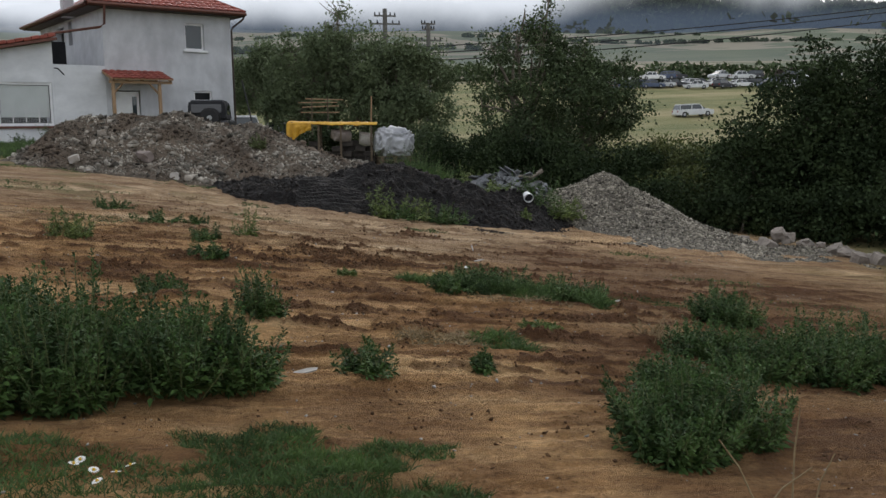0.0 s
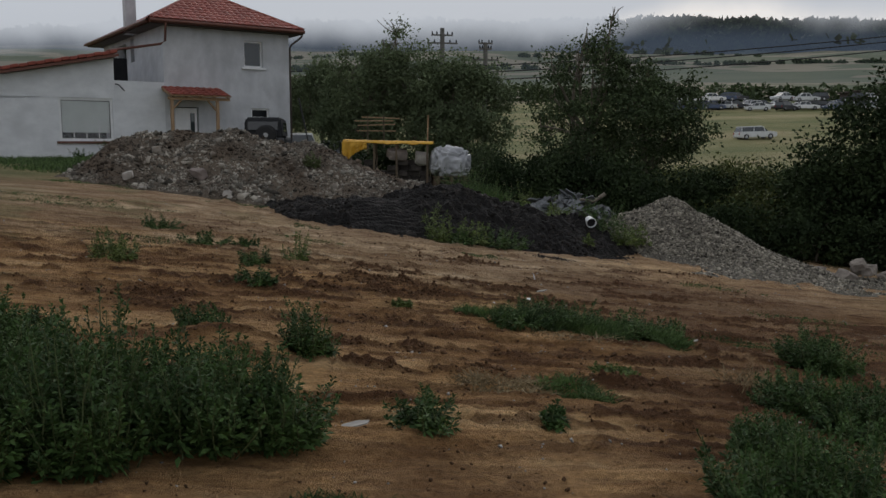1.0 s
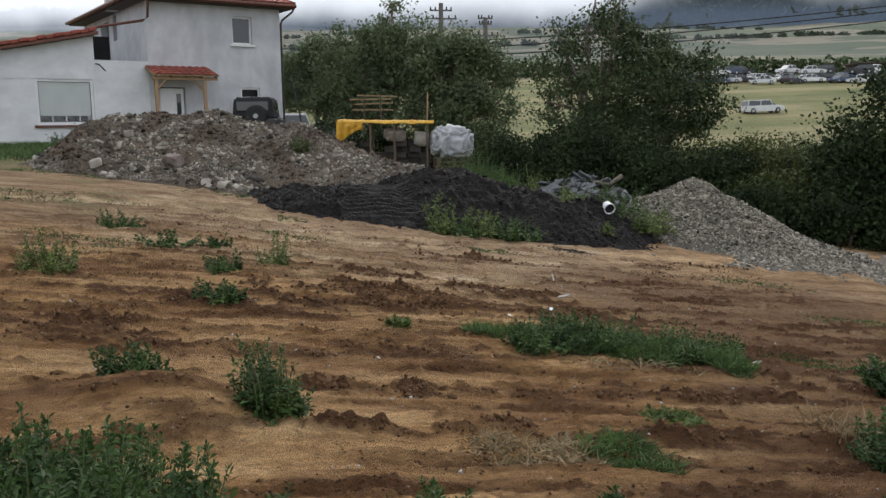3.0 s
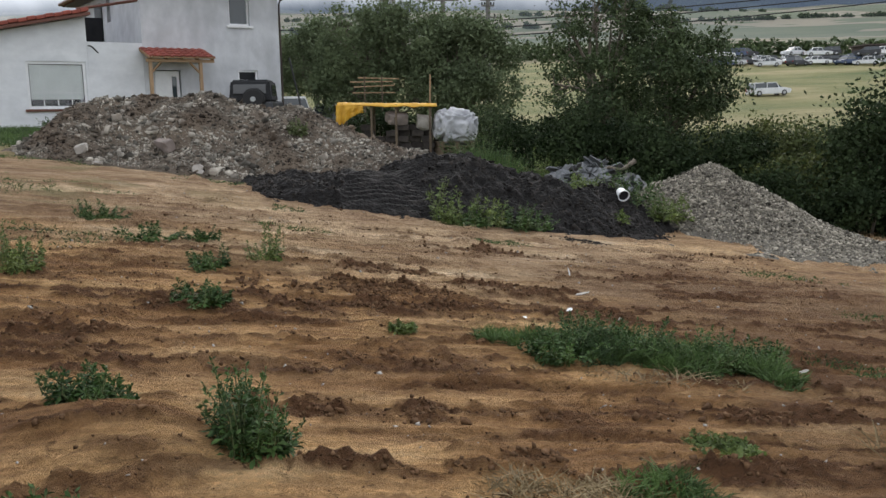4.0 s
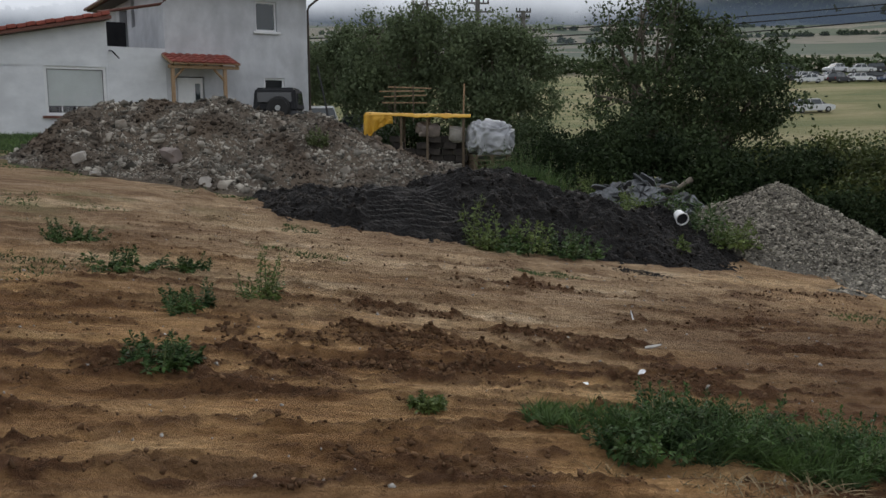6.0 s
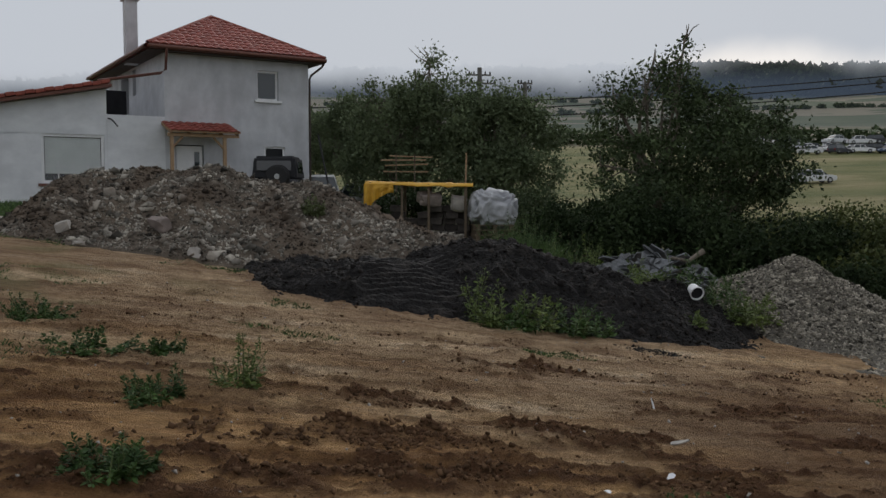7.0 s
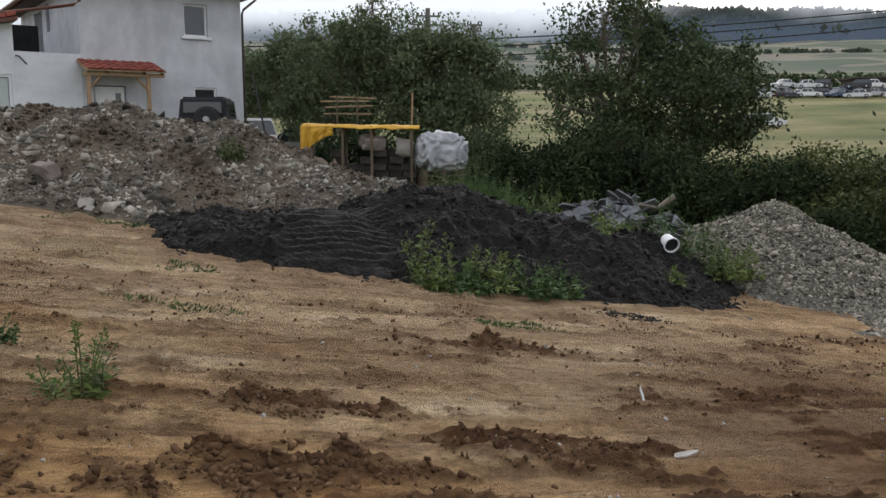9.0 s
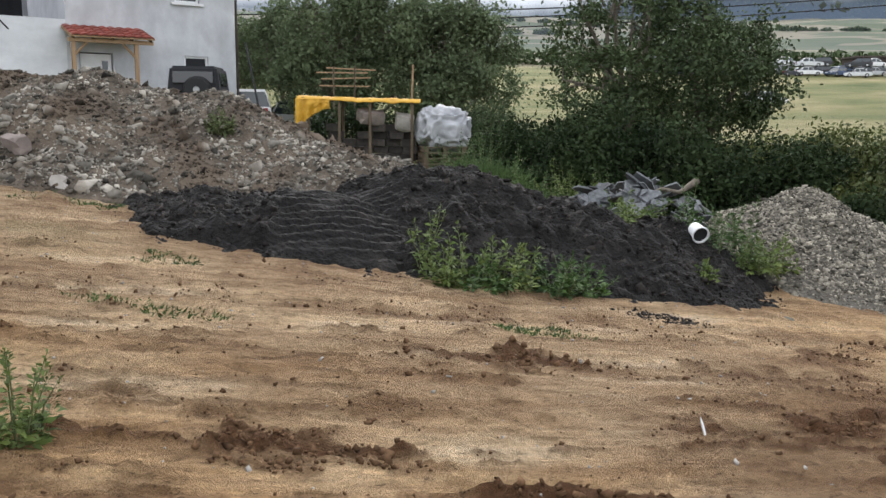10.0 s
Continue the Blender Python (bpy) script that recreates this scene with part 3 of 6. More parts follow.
# door and its tiled porch roof
bm = bmesh.new()
box(bm, -1.0, -0.04, 0.08, 0.14, 0.0, 2.11, 0.008)
door = part("door", bm, M_WHITE, house, "white front door with a dark glass strip")
bm = bmesh.new()
box(bm, -0.34, -0.16, 0.06, 0.079, 0.5, 1.9, 0.004)
part("pane", bm, M_GLASS, door)
bm = bmesh.new()
box(bm, -0.93, -0.88, 0.0, 0.08, 0.98, 1.12, 0.01)
part("handle", bm, M_DARK, door)
porch = empty("porch_roof", HOUSE, "small pine porch with red tiled lean-to roof", "porch")
for pu in (-1.47, 0.42):
    bm = bmesh.new()
    box(bm, pu - 0.06, pu + 0.06, -1.16, -1.04, -0.4, 2.4, 0.008)
    part("post", bm, M_WOOD, porch)
    v, f = tube_np([(pu, -1.08, 1.95), (pu + (0.4 if pu < 0 else -0.4), -1.08, 2.38)], [0.045, 0.045], 4)
    part("brace", mesh_np("brace", v, f), M_WOOD, porch)
bm = bmesh.new()
box(bm, -1.62, 0.95, -1.18, -1.06, 2.38, 2.5, 0.006)
part("beam", bm, M_WOOD, porch)
for ru in np.linspace(-1.5, 0.85, 5):
    v, f = tube_np([(ru, -1.25, 2.5), (ru, -0.02, 2.86)], [0.05, 0.05], 4)
    part("rafter", mesh_np("rafter", v, f), M_WOOD, porch)
bm = bmesh.new()
box(bm, 0, 2.5, 0, 1.34, 0, 0.04, 0.0)
porch_deck = part("deck", bm, M_WOOD, porch, m=pose(-1.55, -1.32, 2.52, 16.5, 0, 0))

# ---- extension with lean-to roof ----
ext = empty("extension", HOUSE, "single-storey wing in pale cement render with sloping red roof edge", "house")
E0, E1 = -13.0, -3.4
slope_top = lambda u: 4.0 + 0.205 * (u - E1)
part("front_wall", wall_mesh("front_wall", E0, E1, -1.2, 4.0, 0.3, [(-5.52, -3.5, 0.72, 2.4)], top=slope_top), M_CEMENT2, ext)
part("parapet", wall_mesh("parapet", E1 + 0.003, U0 - 0.003, -1.2, 3.13, 0.3), M_CEMENT2, ext)
part("side_wall", wall_mesh("side_wall", 0.31, 8.0, -1.2, 4.0, 0.3), M_CEMENT2, ext, m=pose(E1, 0, 0, 0, 0, 90))
part("side_wall", wall_mesh("side_wall", 0.31, 8.0, -1.2, 2.0, 0.3), M_CEMENT2, ext, m=pose(E0 + 0.3, 0, 0, 0, 0, 90))
bm = bmesh.new()
box(bm, E1 + 0.02, U0 - 0.02, 0.31, 8.0, 2.4, 2.6)
part("terrace_floor", bm, M_CEMENT, ext)
bm = bmesh.new()
box(bm, -3.15, -2.05, 3.0, 3.06, 2.6, 4.3, 0.01)
part("terrace_screen", bm, M_DARK, ext, "black board screening the terrace")

big = window(ext, "window", -5.52, -3.5, 0.72, 2.4, y=0.05, bars=3, label="wide white window with pale blind half way down")
bm = bmesh.new()
box(bm, -5.42, -3.6, 0.105, 0.11, 1.05, 2.3)
part("blind", bm, M_BLIND, big)
# near-black sheet added behind the pane paints the unlit room
bm = bmesh.new()
box(bm, -5.6, -3.42, 0.31, 0.33, 0.6, 2.5)
part("room_dark_sheet", bm, M_DARK, big)
# thin dark strips added round the pane to mark off the white frame
bm = bmesh.new()
for a, b, c, d in ((-5.43, -3.59, 0.815, 0.84), (-5.43, -3.59, 2.28, 2.305), (-5.43, -5.405, 0.84, 2.28), (-3.615, -3.59, 0.84, 2.28)):
    box(bm, a, b, 0.06, 0.075, c, d)
part("dark_outline", bm, M_DARK, big)
for k in range(1, 4):
    bm = bmesh.new()
    u = -5.46 + 1.9 * k / 4
    box(bm, u - 0.015, u + 0.015, 0.07, 0.082, 0.8, 1.5)
    part("bar", bm, M_WHITE, big)
bm = bmesh.new()
box(bm, -5.45, -3.57, 0.07, 0.082, 1.28, 1.31)
part("bar", bm, M_WHITE, big)
ang = math.degrees(math.atan(0.205))
bm = bmesh.new()
box(bm, -10.2, 0.12, -0.45, 8.0, 0, 0.11, 0.01)
part("roof", bm, M_GUTTER, ext, m=pose(E1, 0, 4.02, 0, -ang, 0))
bm = bmesh.new()
box(bm, 0, 0.295, -0.5, 8.0, 0.115, 0.25, 0.03)
course = bpy.data.meshes.new("tile_course")
bm.to_mesh(course)
bm.free()
course.materials.append(M_TILE)
for k in range(34):
    part("tile_course", course, None, ext, m=pose(E1, 0, 4.02, 0, -ang, 0) @ pose(-10.2 + 0.303 * k, 0, 0.02 * (k % 2)))
tube("bracket", [(-3.35, 0.0, 2.98), (-3.3, -0.25, 2.95), (-3.1, -0.35, 2.7)], 0.025, M_DARK, ext, "bent black iron bracket", 6)

# ---- heaps ----

def ico_base():
    p = (1 + 5**0.5) / 2
    v = np.array([(-1, p, 0), (1, p, 0), (-1, -p, 0), (1, -p, 0), (0, -1, p), (0, 1, p), (0, -1, -p), (0, 1, -p), (p, 0, -1), (p, 0, 1), (-p, 0, -1), (-p, 0, 1)], float)
    f = np.array([(0, 11, 5), (0, 5, 1), (0, 1, 7), (0, 7, 10), (0, 10, 11), (1, 5, 9), (5, 11, 4), (11, 10, 2), (10, 7, 6), (7, 1, 8),
                  (3, 9, 4), (3, 4, 2), (3, 2, 6), (3, 6, 8), (3, 8, 9), (4, 9, 5), (2, 4, 11), (6, 2, 10), (8, 6, 7), (9, 8, 1)])
    return v / np.linalg.norm(v[0]), f


def chip_base():
    v = np.array([(a, b, c) for a in (-0.72, 0.72) for b in (-0.72, 0.72) for c in (-0.72, 0.72)])
    f = np.array([(0, 1, 3), (0, 3, 2), (4, 6, 7), (4, 7, 5), (0, 4, 5), (0, 5, 1), (2, 3, 7), (2, 7, 6), (0, 2, 6), (0, 6, 4), (1, 5, 7), (1, 7, 3)])
    return v, f


def stones(places, sizes, rng, flat=0.6, chips=False):
    """Broken stones at the given places: verts and triangles."""
    bv, bf = chip_base() if chips else ico_base()
    n, m = len(places), len(bv)
    v = bv[None] * (1 + rng.uniform(-0.42, 0.42, (n, m, 1)))
    if chips:
        v = v + rng.uniform(-0.4, 0.4, (n, m, 3))
    v = v * np.stack([rng.uniform(0.7, 1.3, n), rng.uniform(0.6, 1.1, n), rng.uniform(flat * 0.6, flat * 1.3, n)], -1)[:, None]
    q = rng.normal(size=(n, 4)) * np.array([1, 0.35, 0.35, 1])
    q /= np.linalg.norm(q, axis=1, keepdims=True)
    w, x, y, z = q.T
    rot = np.stack([1 - 2 * (y * y + z * z), 2 * (x * y - w * z), 2 * (x * z + w * y), 2 * (x * y + w * z), 1 - 2 * (x * x + z * z), 2 * (y * z - w * x),
                    2 * (x * z - w * y), 2 * (y * z + w * x), 1 - 2 * (x * x + y * y)], -1).reshape(n, 3, 3)
    v = np.einsum("nij,nkj->nki", rot, v) * np.asarray(sizes)[:, None, None] + np.asarray(places)[:, None]
    f = bf[None] + m * np.arange(n)[:, None, None]
    return v.reshape(-1, 3), f.reshape(-1, 3)


def lobe(x, y, cx, cy, rx, ry, h, turn=0.0):
    """A heap's height: a rounded cone."""
    c, s = math.cos(turn), math.sin(turn)
    dx, dy = x - cx, y - cy
    d = np.sqrt(((c * dx + s * dy) / rx) ** 2 + ((-s * dx + c * dy) / ry) ** 2)
    return np.maximum(h * (1.1 - np.sqrt(d * d + 0.02)), -0.4)


def rubble_h(x, y):
    h = np.maximum.reduce([lobe(x, y, -6.1, 21.6, 2.9, 2.4, 1.32), lobe(x, y, -4.6, 21.6, 3.3, 2.4, 1.55), lobe(x, y, -3.2, 21.4, 3.4, 2.3, 1.45), lobe(x, y, -1.6, 20.9, 3.2, 1.9, 1.05),
                           lobe(x, y, -7.15, 21.4, 1.75, 2.1, 1.15)])
    return h + (0.14 * fbm(x / 1.1, y / 1.1, 51, 4) + 0.05 * np.abs(vnoise(x / 0.2, y / 0.2, 52))) * smooth(-0.2, 0.35, h)


def black_h(x, y):
    h = np.maximum.reduce([lobe(x, y, 0.1, 19.4, 2.3, 2.0, 1.0), lobe(x, y, -1.4, 18.4, 1.9, 1.4, 0.55), lobe(x, y, 1.7, 19.2, 2.0, 1.6, 0.75), lobe(x, y, -2.45, 18.75, 1.15, 1.05, 0.36), lobe(x, y, 2.9, 19.9, 1.4, 1.1, 0.66)])
    inside = smooth(-1.95, -1.7, x) * (1 - smooth(-0.75, -0.5, x)) * smooth(17.0, 17.2, y) * (1 - smooth(18.9, 19.2, y))
    tracks = 0.036 * np.clip(2 * np.sin(2 * math.pi * (y - 0.3 * x) / 0.14), -1, 1) * inside * np.clip(0.8 + 0.7 * vnoise(x / 0.35, y / 0.4, 65), 0, 1.2)
    rough = 0.1 * fbm(x / 0.6, y / 0.6, 61, 4) + 0.05 * np.abs(vnoise(x / 0.14, y / 0.14, 62)) + 0.06 * fbm(x / 0.22, y / 0.12, 63, 3)
    return h + (1 - 0.75 * inside) * rough + tracks


def gravel_h(x, y):
    h = np.maximum.reduce([lobe(x, y, 5.45, 21.5, 2.1, 2.4, 1.32), lobe(x, y, 6.05, 21.2, 2.0, 2.2, 1.08), lobe(x, y, 6.6, 20.6, 2.4, 2.0, 0.55), lobe(x, y, 7.6, 19.6, 3.0, 1.9, 0.1)])
    return h + 0.05 * fbm(x / 0.8, y / 0.8, 71, 3)


def slab_h(x, y):
    return lobe(x, y, 3.2, 22.3, 2.0, 1.7, 1.15) + 0.1 * fbm(x / 0.5, y / 0.5, 81, 3)


def heap(name, fn, x0, x1, y0, y1, step, mat, label):
    xs, ys = np.arange(x0, x1, step), np.arange(y0, y1, step)
    X, Y = np.meshgrid(xs, ys)
    Z = plain(X, Y) + np.maximum(fn(X, Y), -0.25)
    ids = np.arange(X.size).reshape(X.shape)
    f = np.stack([ids[:-1, :-1], ids[:-1, 1:], ids[1:, 1:], ids[1:, :-1]], -1).reshape(-1, 4)
    keep = (fn(X, Y) > -0.22).ravel()
    f = f[keep[f].any(1)]
    me = mesh_np(name, np.stack([X, Y, Z], -1).reshape(-1, 3), f)
    shade_smooth(me)
    ob = part(name, me, mat)
    return tagged(ob, label, "heap")


def scatter_on(fn, x0, x1, y0, y1, n, rng, over=0.03):
    x, y = rng.uniform(x0, x1, n), rng.uniform(y0, y1, n)
    h = fn(x, y)
    k = h > over
    return np.stack([x[k], y[k], plain(x[k], y[k]) + h[k]], -1)


rubble = heap("rubble_mound", rubble_h, -10.5, 2.6, 18.0, 25.0, 0.07, M_RUBBLE, "tall heap of grey-brown building rubble, earth and broken stone")
r1 = np.random.default_rng(11)
p = scatter_on(rubble_h, -10, 2.3, 18.4, 22.0, 40000, r1)
v, f = stones(p, np.clip(r1.lognormal(-4.35, 0.65, len(p)), 0.008, 0.13), r1, 0.55, True)
tagged(part("loose_rubble", mesh_np("loose_rubble", v, f), M_ROCK, rubble), kind="stuff")
black = heap("soil_mound", black_h, -5.0, 4.4, 16.6, 22.0, 0.03, M_BLACK, "low heap of black topsoil pressed by digger tracks")
p = scatter_on(black_h, -4.8, 4.2, 16.8, 21.0, 16000, r1)
p = p[~((p[:, 0] > -1.9) & (p[:, 0] < -0.6) & (p[:, 1] > 17.0) & (p[:, 1] < 19.0))]
v, f = stones(p, np.clip(r1.lognormal(-4.35, 0.55, len(p)), 0.006, 0.055), r1, 0.6, True)
tagged(part("crumbly_soil", mesh_np("crumbly_soil", v, f), M_SOILCLOD, black), kind="stuff")
gravel = heap("gravel_mound", gravel_h, 2.5, 11.5, 17.0, 24.6, 0.07, M_GRAVEL, "rounded heap of pale grey gravel spreading at its foot")
p = scatter_on(gravel_h, 2.6, 11.4, 17.0, 22.8, 64000, r1, 0.0)
p = p[gravel_h(p[:, 0], p[:, 1]) > r1.uniform(-0.05, 0.22, len(p))]
v, f = stones(p, np.clip(r1.lognormal(-3.95, 0.4, len(p)), 0.009, 0.055), r1, 0.45, True)
tagged(part("gravel", mesh_np("gravel", v, f), M_PEBBLE, gravel), kind="stuff")


# ---- trees ----
def leaf_quads(centres, size, rng, droop=0.3, long=1.5):
    """Small folded leaves at the given places: verts and quads."""
    n = len(centres)
    a = rng.normal(size=(n, 3))
    a[:, 2] -= droop
    a /= np.linalg.norm(a, axis=1, keepdims=True)
    b = np.cross(a, rng.normal(size=(n, 3)))
    b /= np.linalg.norm(b, axis=1, keepdims=True)
    s = (size * rng.uniform(0.6, 1.35, n))[:, None]
    c = np.asarray(centres)
    v = np.stack([c, c + s * (0.5 * long * a + 0.42 * b), c + s * long * a, c + s * (0.5 * long * a - 0.42 * b)], 1).reshape(-1, 3)
    return v, np.arange(4 * n).reshape(n, 4)


def crown_points(lobes, clumps, per, spread, rng, shell=0.55):
    """Leaf places in many small clumps inside the crown's lobes (x, y, z, rx, ry, rz)."""
    lobes = np.asarray(lobes, float)
    vol = lobes[:, 3] * lobes[:, 4] * lobes[:, 5]
    pick = rng.choice(len(lobes), clumps, p=vol**0.8 / (vol**0.8).sum())
    d = rng.normal(size=(clumps, 3))
    d /= np.linalg.norm(d, axis=1, keepdims=True)
    r = shell + (1.08 - shell) * rng.uniform(0, 1, clumps) ** 0.7
    c = lobes[pick, :3] + d * r[:, None] * lobes[pick, 3:]
    m = rng.poisson(per, clumps) + 3
    at = np.repeat(np.arange(clumps), m)
    return c, c[at] + rng.normal(size=(len(at), 3)) * (spread * rng.uniform(0.5, 1.3, clumps))[at, None] * np.array([1, 1, 0.75])


def tree(name, x, y, lobes, clumps, per, leaf, mat, label, trunks=1, girth=0.14, seed=1, spread=0.28, bare=0, category="tree", sink=0.0):
    """A tree whose crown lobes are given relative to its foot."""
    rng = np.random.default_rng(seed)
    z = float(plain(x, y)) - sink
    t = empty(name, pose(x, y, z), label, category)
    pieces = []
    lobes = np.asarray(lobes, float)
    big = lobes[lobes[:, 3] > 0.7]
    knobs = []
    for lb in big:
        for _ in range(5 if category == "tree" else 2):
            d = rng.normal(size=3)
            d[2] = abs(d[2]) + 0.1
            d /= np.linalg.norm(d)
            s = rng.uniform(0.22, 0.4)
            knobs.append((*(lb[:3] + d * lb[3:] * rng.uniform(0.95, 1.15)), *(lb[3:] * s * np.array([1, 1, 1.25]))))
    leafy = np.concatenate([lobes, np.array(knobs)]) if knobs else lobes
    cl, pts = crown_points(leafy, clumps, per, spread, rng)
    zmin = (lobes[:, 2] - lobes[:, 5]).min()
    for k in range(trunks):
        off = rng.normal(size=2) * 0.12 * (trunks > 1)
        lean = rng.normal(size=2) * 0.25
        top = np.array([off[0] + lean[0], off[1] + lean[1], max(0.5, zmin + 0.5)])
        mid = np.array([off[0] + 0.4 * lean[0], off[1] + 0.4 * lean[1], top[2] * 0.5])
        pieces.append(tube_np([(off[0], off[1], -0.3), mid, top], [girth * 1.2, girth * 0.95, girth * 0.8], 7))
        for lb in lobes[k::trunks]:
            m1 = top + (lb[:3] - top) * 0.5 + rng.normal(size=3) * 0.15
            end = lb[:3] + np.array([0, 0, lb[5] * 0.5])
            pieces.append(tube_np([top, m1, lb[:3], end], [girth * 0.6, girth * 0.4, girth * 0.24, girth * 0.08], 5))
            own = np.argsort(np.linalg.norm(cl - lb[:3], axis=1))[: max(10, clumps // (2 * len(lobes)))]
            for j in own[:: 2]:
                s = m1 + (lb[:3] - m1) * rng.uniform(0.1, 1)
                pieces.append(tube_np([s, (s + cl[j]) / 2 + rng.normal(size=3) * 0.08, cl[j]], [girth * 0.16, girth * 0.1, girth * 0.04], 4))
    for k in range(bare):
        lb = lobes[np.argmax(lobes[:, 2] + lobes[:, 5])]
        s = lb[:3] + np.array([0, 0, 0.3 * lb[5]])
        d = np.array([rng.normal() * 0.5, rng.normal() * 0.4, 1.1]) * lb[5]
        pieces.append(tube_np([s, s + d * 0.5 + rng.normal(size=3) * 0.08, s + d], [0.03, 0.02, 0.008], 4))
    v, f = join_np(pieces)
    part("trunk", mesh_np("trunk", v, f), M_BARK, t, soft=True)
    v, f = leaf_quads(pts, leaf, rng)
    tagged(part("crown", mesh_np("crown", v, f), mat, t), kind="stuff")
    return t


def rel(x, y, lobes):
    """Crown lobes given in the world, made relative to a foot at x, y."""
    z = float(plain(x, y))
    return [(a - x, b - y, c - z, d, e, g) for a, b, c, d, e, g in lobes]


tree("walnut_tree", 5.2, 33.6, rel(5.2, 33.6, [(4.8, 33.6, 2.5, 1.4, 1.5, 1.2), (5.6, 33.8, 4.3, 1.4, 1.2, 1.2), (4.1, 33.4, 3.6, 0.85, 0.9, 1.0), (5.9, 33.6, 5.5, 0.5, 0.5, 0.7), (5.3, 33.6, 6.0, 0.25, 0.25, 0.5),
     (6.2, 33.6, 6.3, 0.25, 0.25, 0.5), (4.0, 33.6, 4.8, 0.4, 0.4, 0.6), (3.6, 33.5, 2.6, 0.5, 0.5, 0.7), (5.0, 33.6, 5.2, 0.6, 0.6, 0.5)]), 210, 44, 0.085, M_LEAF, "ragged walnut tree with bare grey limbs showing through", 5, 0.15, 3, spread=0.22, bare=3)
tree("walnut_tree", 7.4, 33.4, rel(7.4, 33.4, [(7.6, 33.2, 2.5, 1.9, 1.7, 1.3), (8.3, 33.4, 3.5, 1.3, 1.2, 0.8), (7.0, 33.6, 3.8, 1.1, 1.1, 0.9), (7.6, 33.6, 4.6, 0.5, 0.4, 0.5), (9.2, 33.5, 3.9, 0.5, 0.5, 0.6), (6.3, 32.8, 1.2, 2.6, 1.4, 1.0), (9.1, 33.2, 2.3, 0.8, 0.8, 0.7)]),
     310, 72, 0.085, M_LEAF, "dense dark-green walnut tree with a broad rounded crown", 3, 0.13, 4, spread=0.24)

# ---- more trees and hedges ----
tree("roadside_tree", -2.4, 42.0, rel(-2.4, 42, [(-3.6, 42, 4.4, 1.9, 1.6, 1.5), (-1.6, 42, 4.6, 1.8, 1.6, 1.6), (-2.7, 42, 5.6, 1.0, 1.0, 0.8), (-2.3, 42, 6.9, 0.35, 0.35, 0.6), (-2.9, 42, 6.6, 0.35, 0.3, 0.5), (-4.7, 42, 5.8, 0.35, 0.3, 0.6), (-4.3, 42, 2.6, 1.6, 1.6, 1.3), (-1.2, 41.6, 2.4, 2.0, 1.6, 1.5)]),
     540, 62, 0.10, M_LEAF2, "leafy green roadside tree with thin twigs at its top", 2, 0.15, 5, bare=6)
tree("roadside_tree", 0.9, 41.0, rel(0.9, 41, [(0.4, 41, 3.9, 1.7, 1.5, 1.5), (1.5, 41, 3.6, 1.2, 1.3, 1.5), (0.6, 40.7, 2.0, 2.1, 1.4, 1.3), (-0.6, 41, 4.3, 1.0, 1.0, 0.9)]),
     430, 62, 0.10, M_LEAF2, "dense green roadside tree with rounded crown", 2, 0.14, 6)
tree("roadside_tree", -6.4, 47.0, rel(-6.4, 47, [(-7.2, 47, 4.0, 1.6, 1.5, 1.3), (-5.6, 47, 4.4, 1.4, 1.5, 1.4), (-6.3, 47, 5.2, 1.0, 1.0, 0.9), (-4.6, 47, 3.4, 1.3, 1.2, 1.2)]),
     340, 56, 0.11, M_LEAF2, "slender green tree standing on grass behind the house", 2, 0.12, 8, bare=3)
tree("roadside_tree", -10.0, 52.0, rel(-10, 52, [(-10.5, 52, 3.8, 1.9, 1.6, 1.6), (-9.0, 52, 4.0, 1.6, 1.5, 1.4)]), 220, 50, 0.12, M_LEAF2, "small green tree half hidden behind the house", 1, 0.12, 9)
tree("hedge_tree", 12.0, 25.0, rel(12.0, 25, [(10.8, 25, 0.2, 1.4, 1.5, 1.3), (12.3, 25, 1.4, 1.6, 1.5, 1.5), (14.1, 25.4, 2.1, 1.9, 1.6, 1.5), (12.4, 24.6, 0.2, 2.4, 1.5, 1.5), (15.6, 25.2, 1.6, 1.8, 1.5, 1.9), (14.6, 24.2, 0.0, 2.4, 1.5, 1.5)]),
     800, 66, 0.085, M_HEDGE, "tall dark-green hedgerow tree leaning over the gravel", 3, 0.11, 12)
tree("hedge_tree", 18.0, 26.5, rel(18, 26.5, [(17.4, 26.5, 2.4, 2.0, 1.7, 1.7), (19.2, 26.5, 2.2, 2.0, 1.7, 1.9), (18.2, 26, 0.2, 2.8, 1.6, 1.7)]), 420, 56, 0.1, M_HEDGE, "dark-green hedgerow tree beyond the gravel", 2, 0.11, 13)
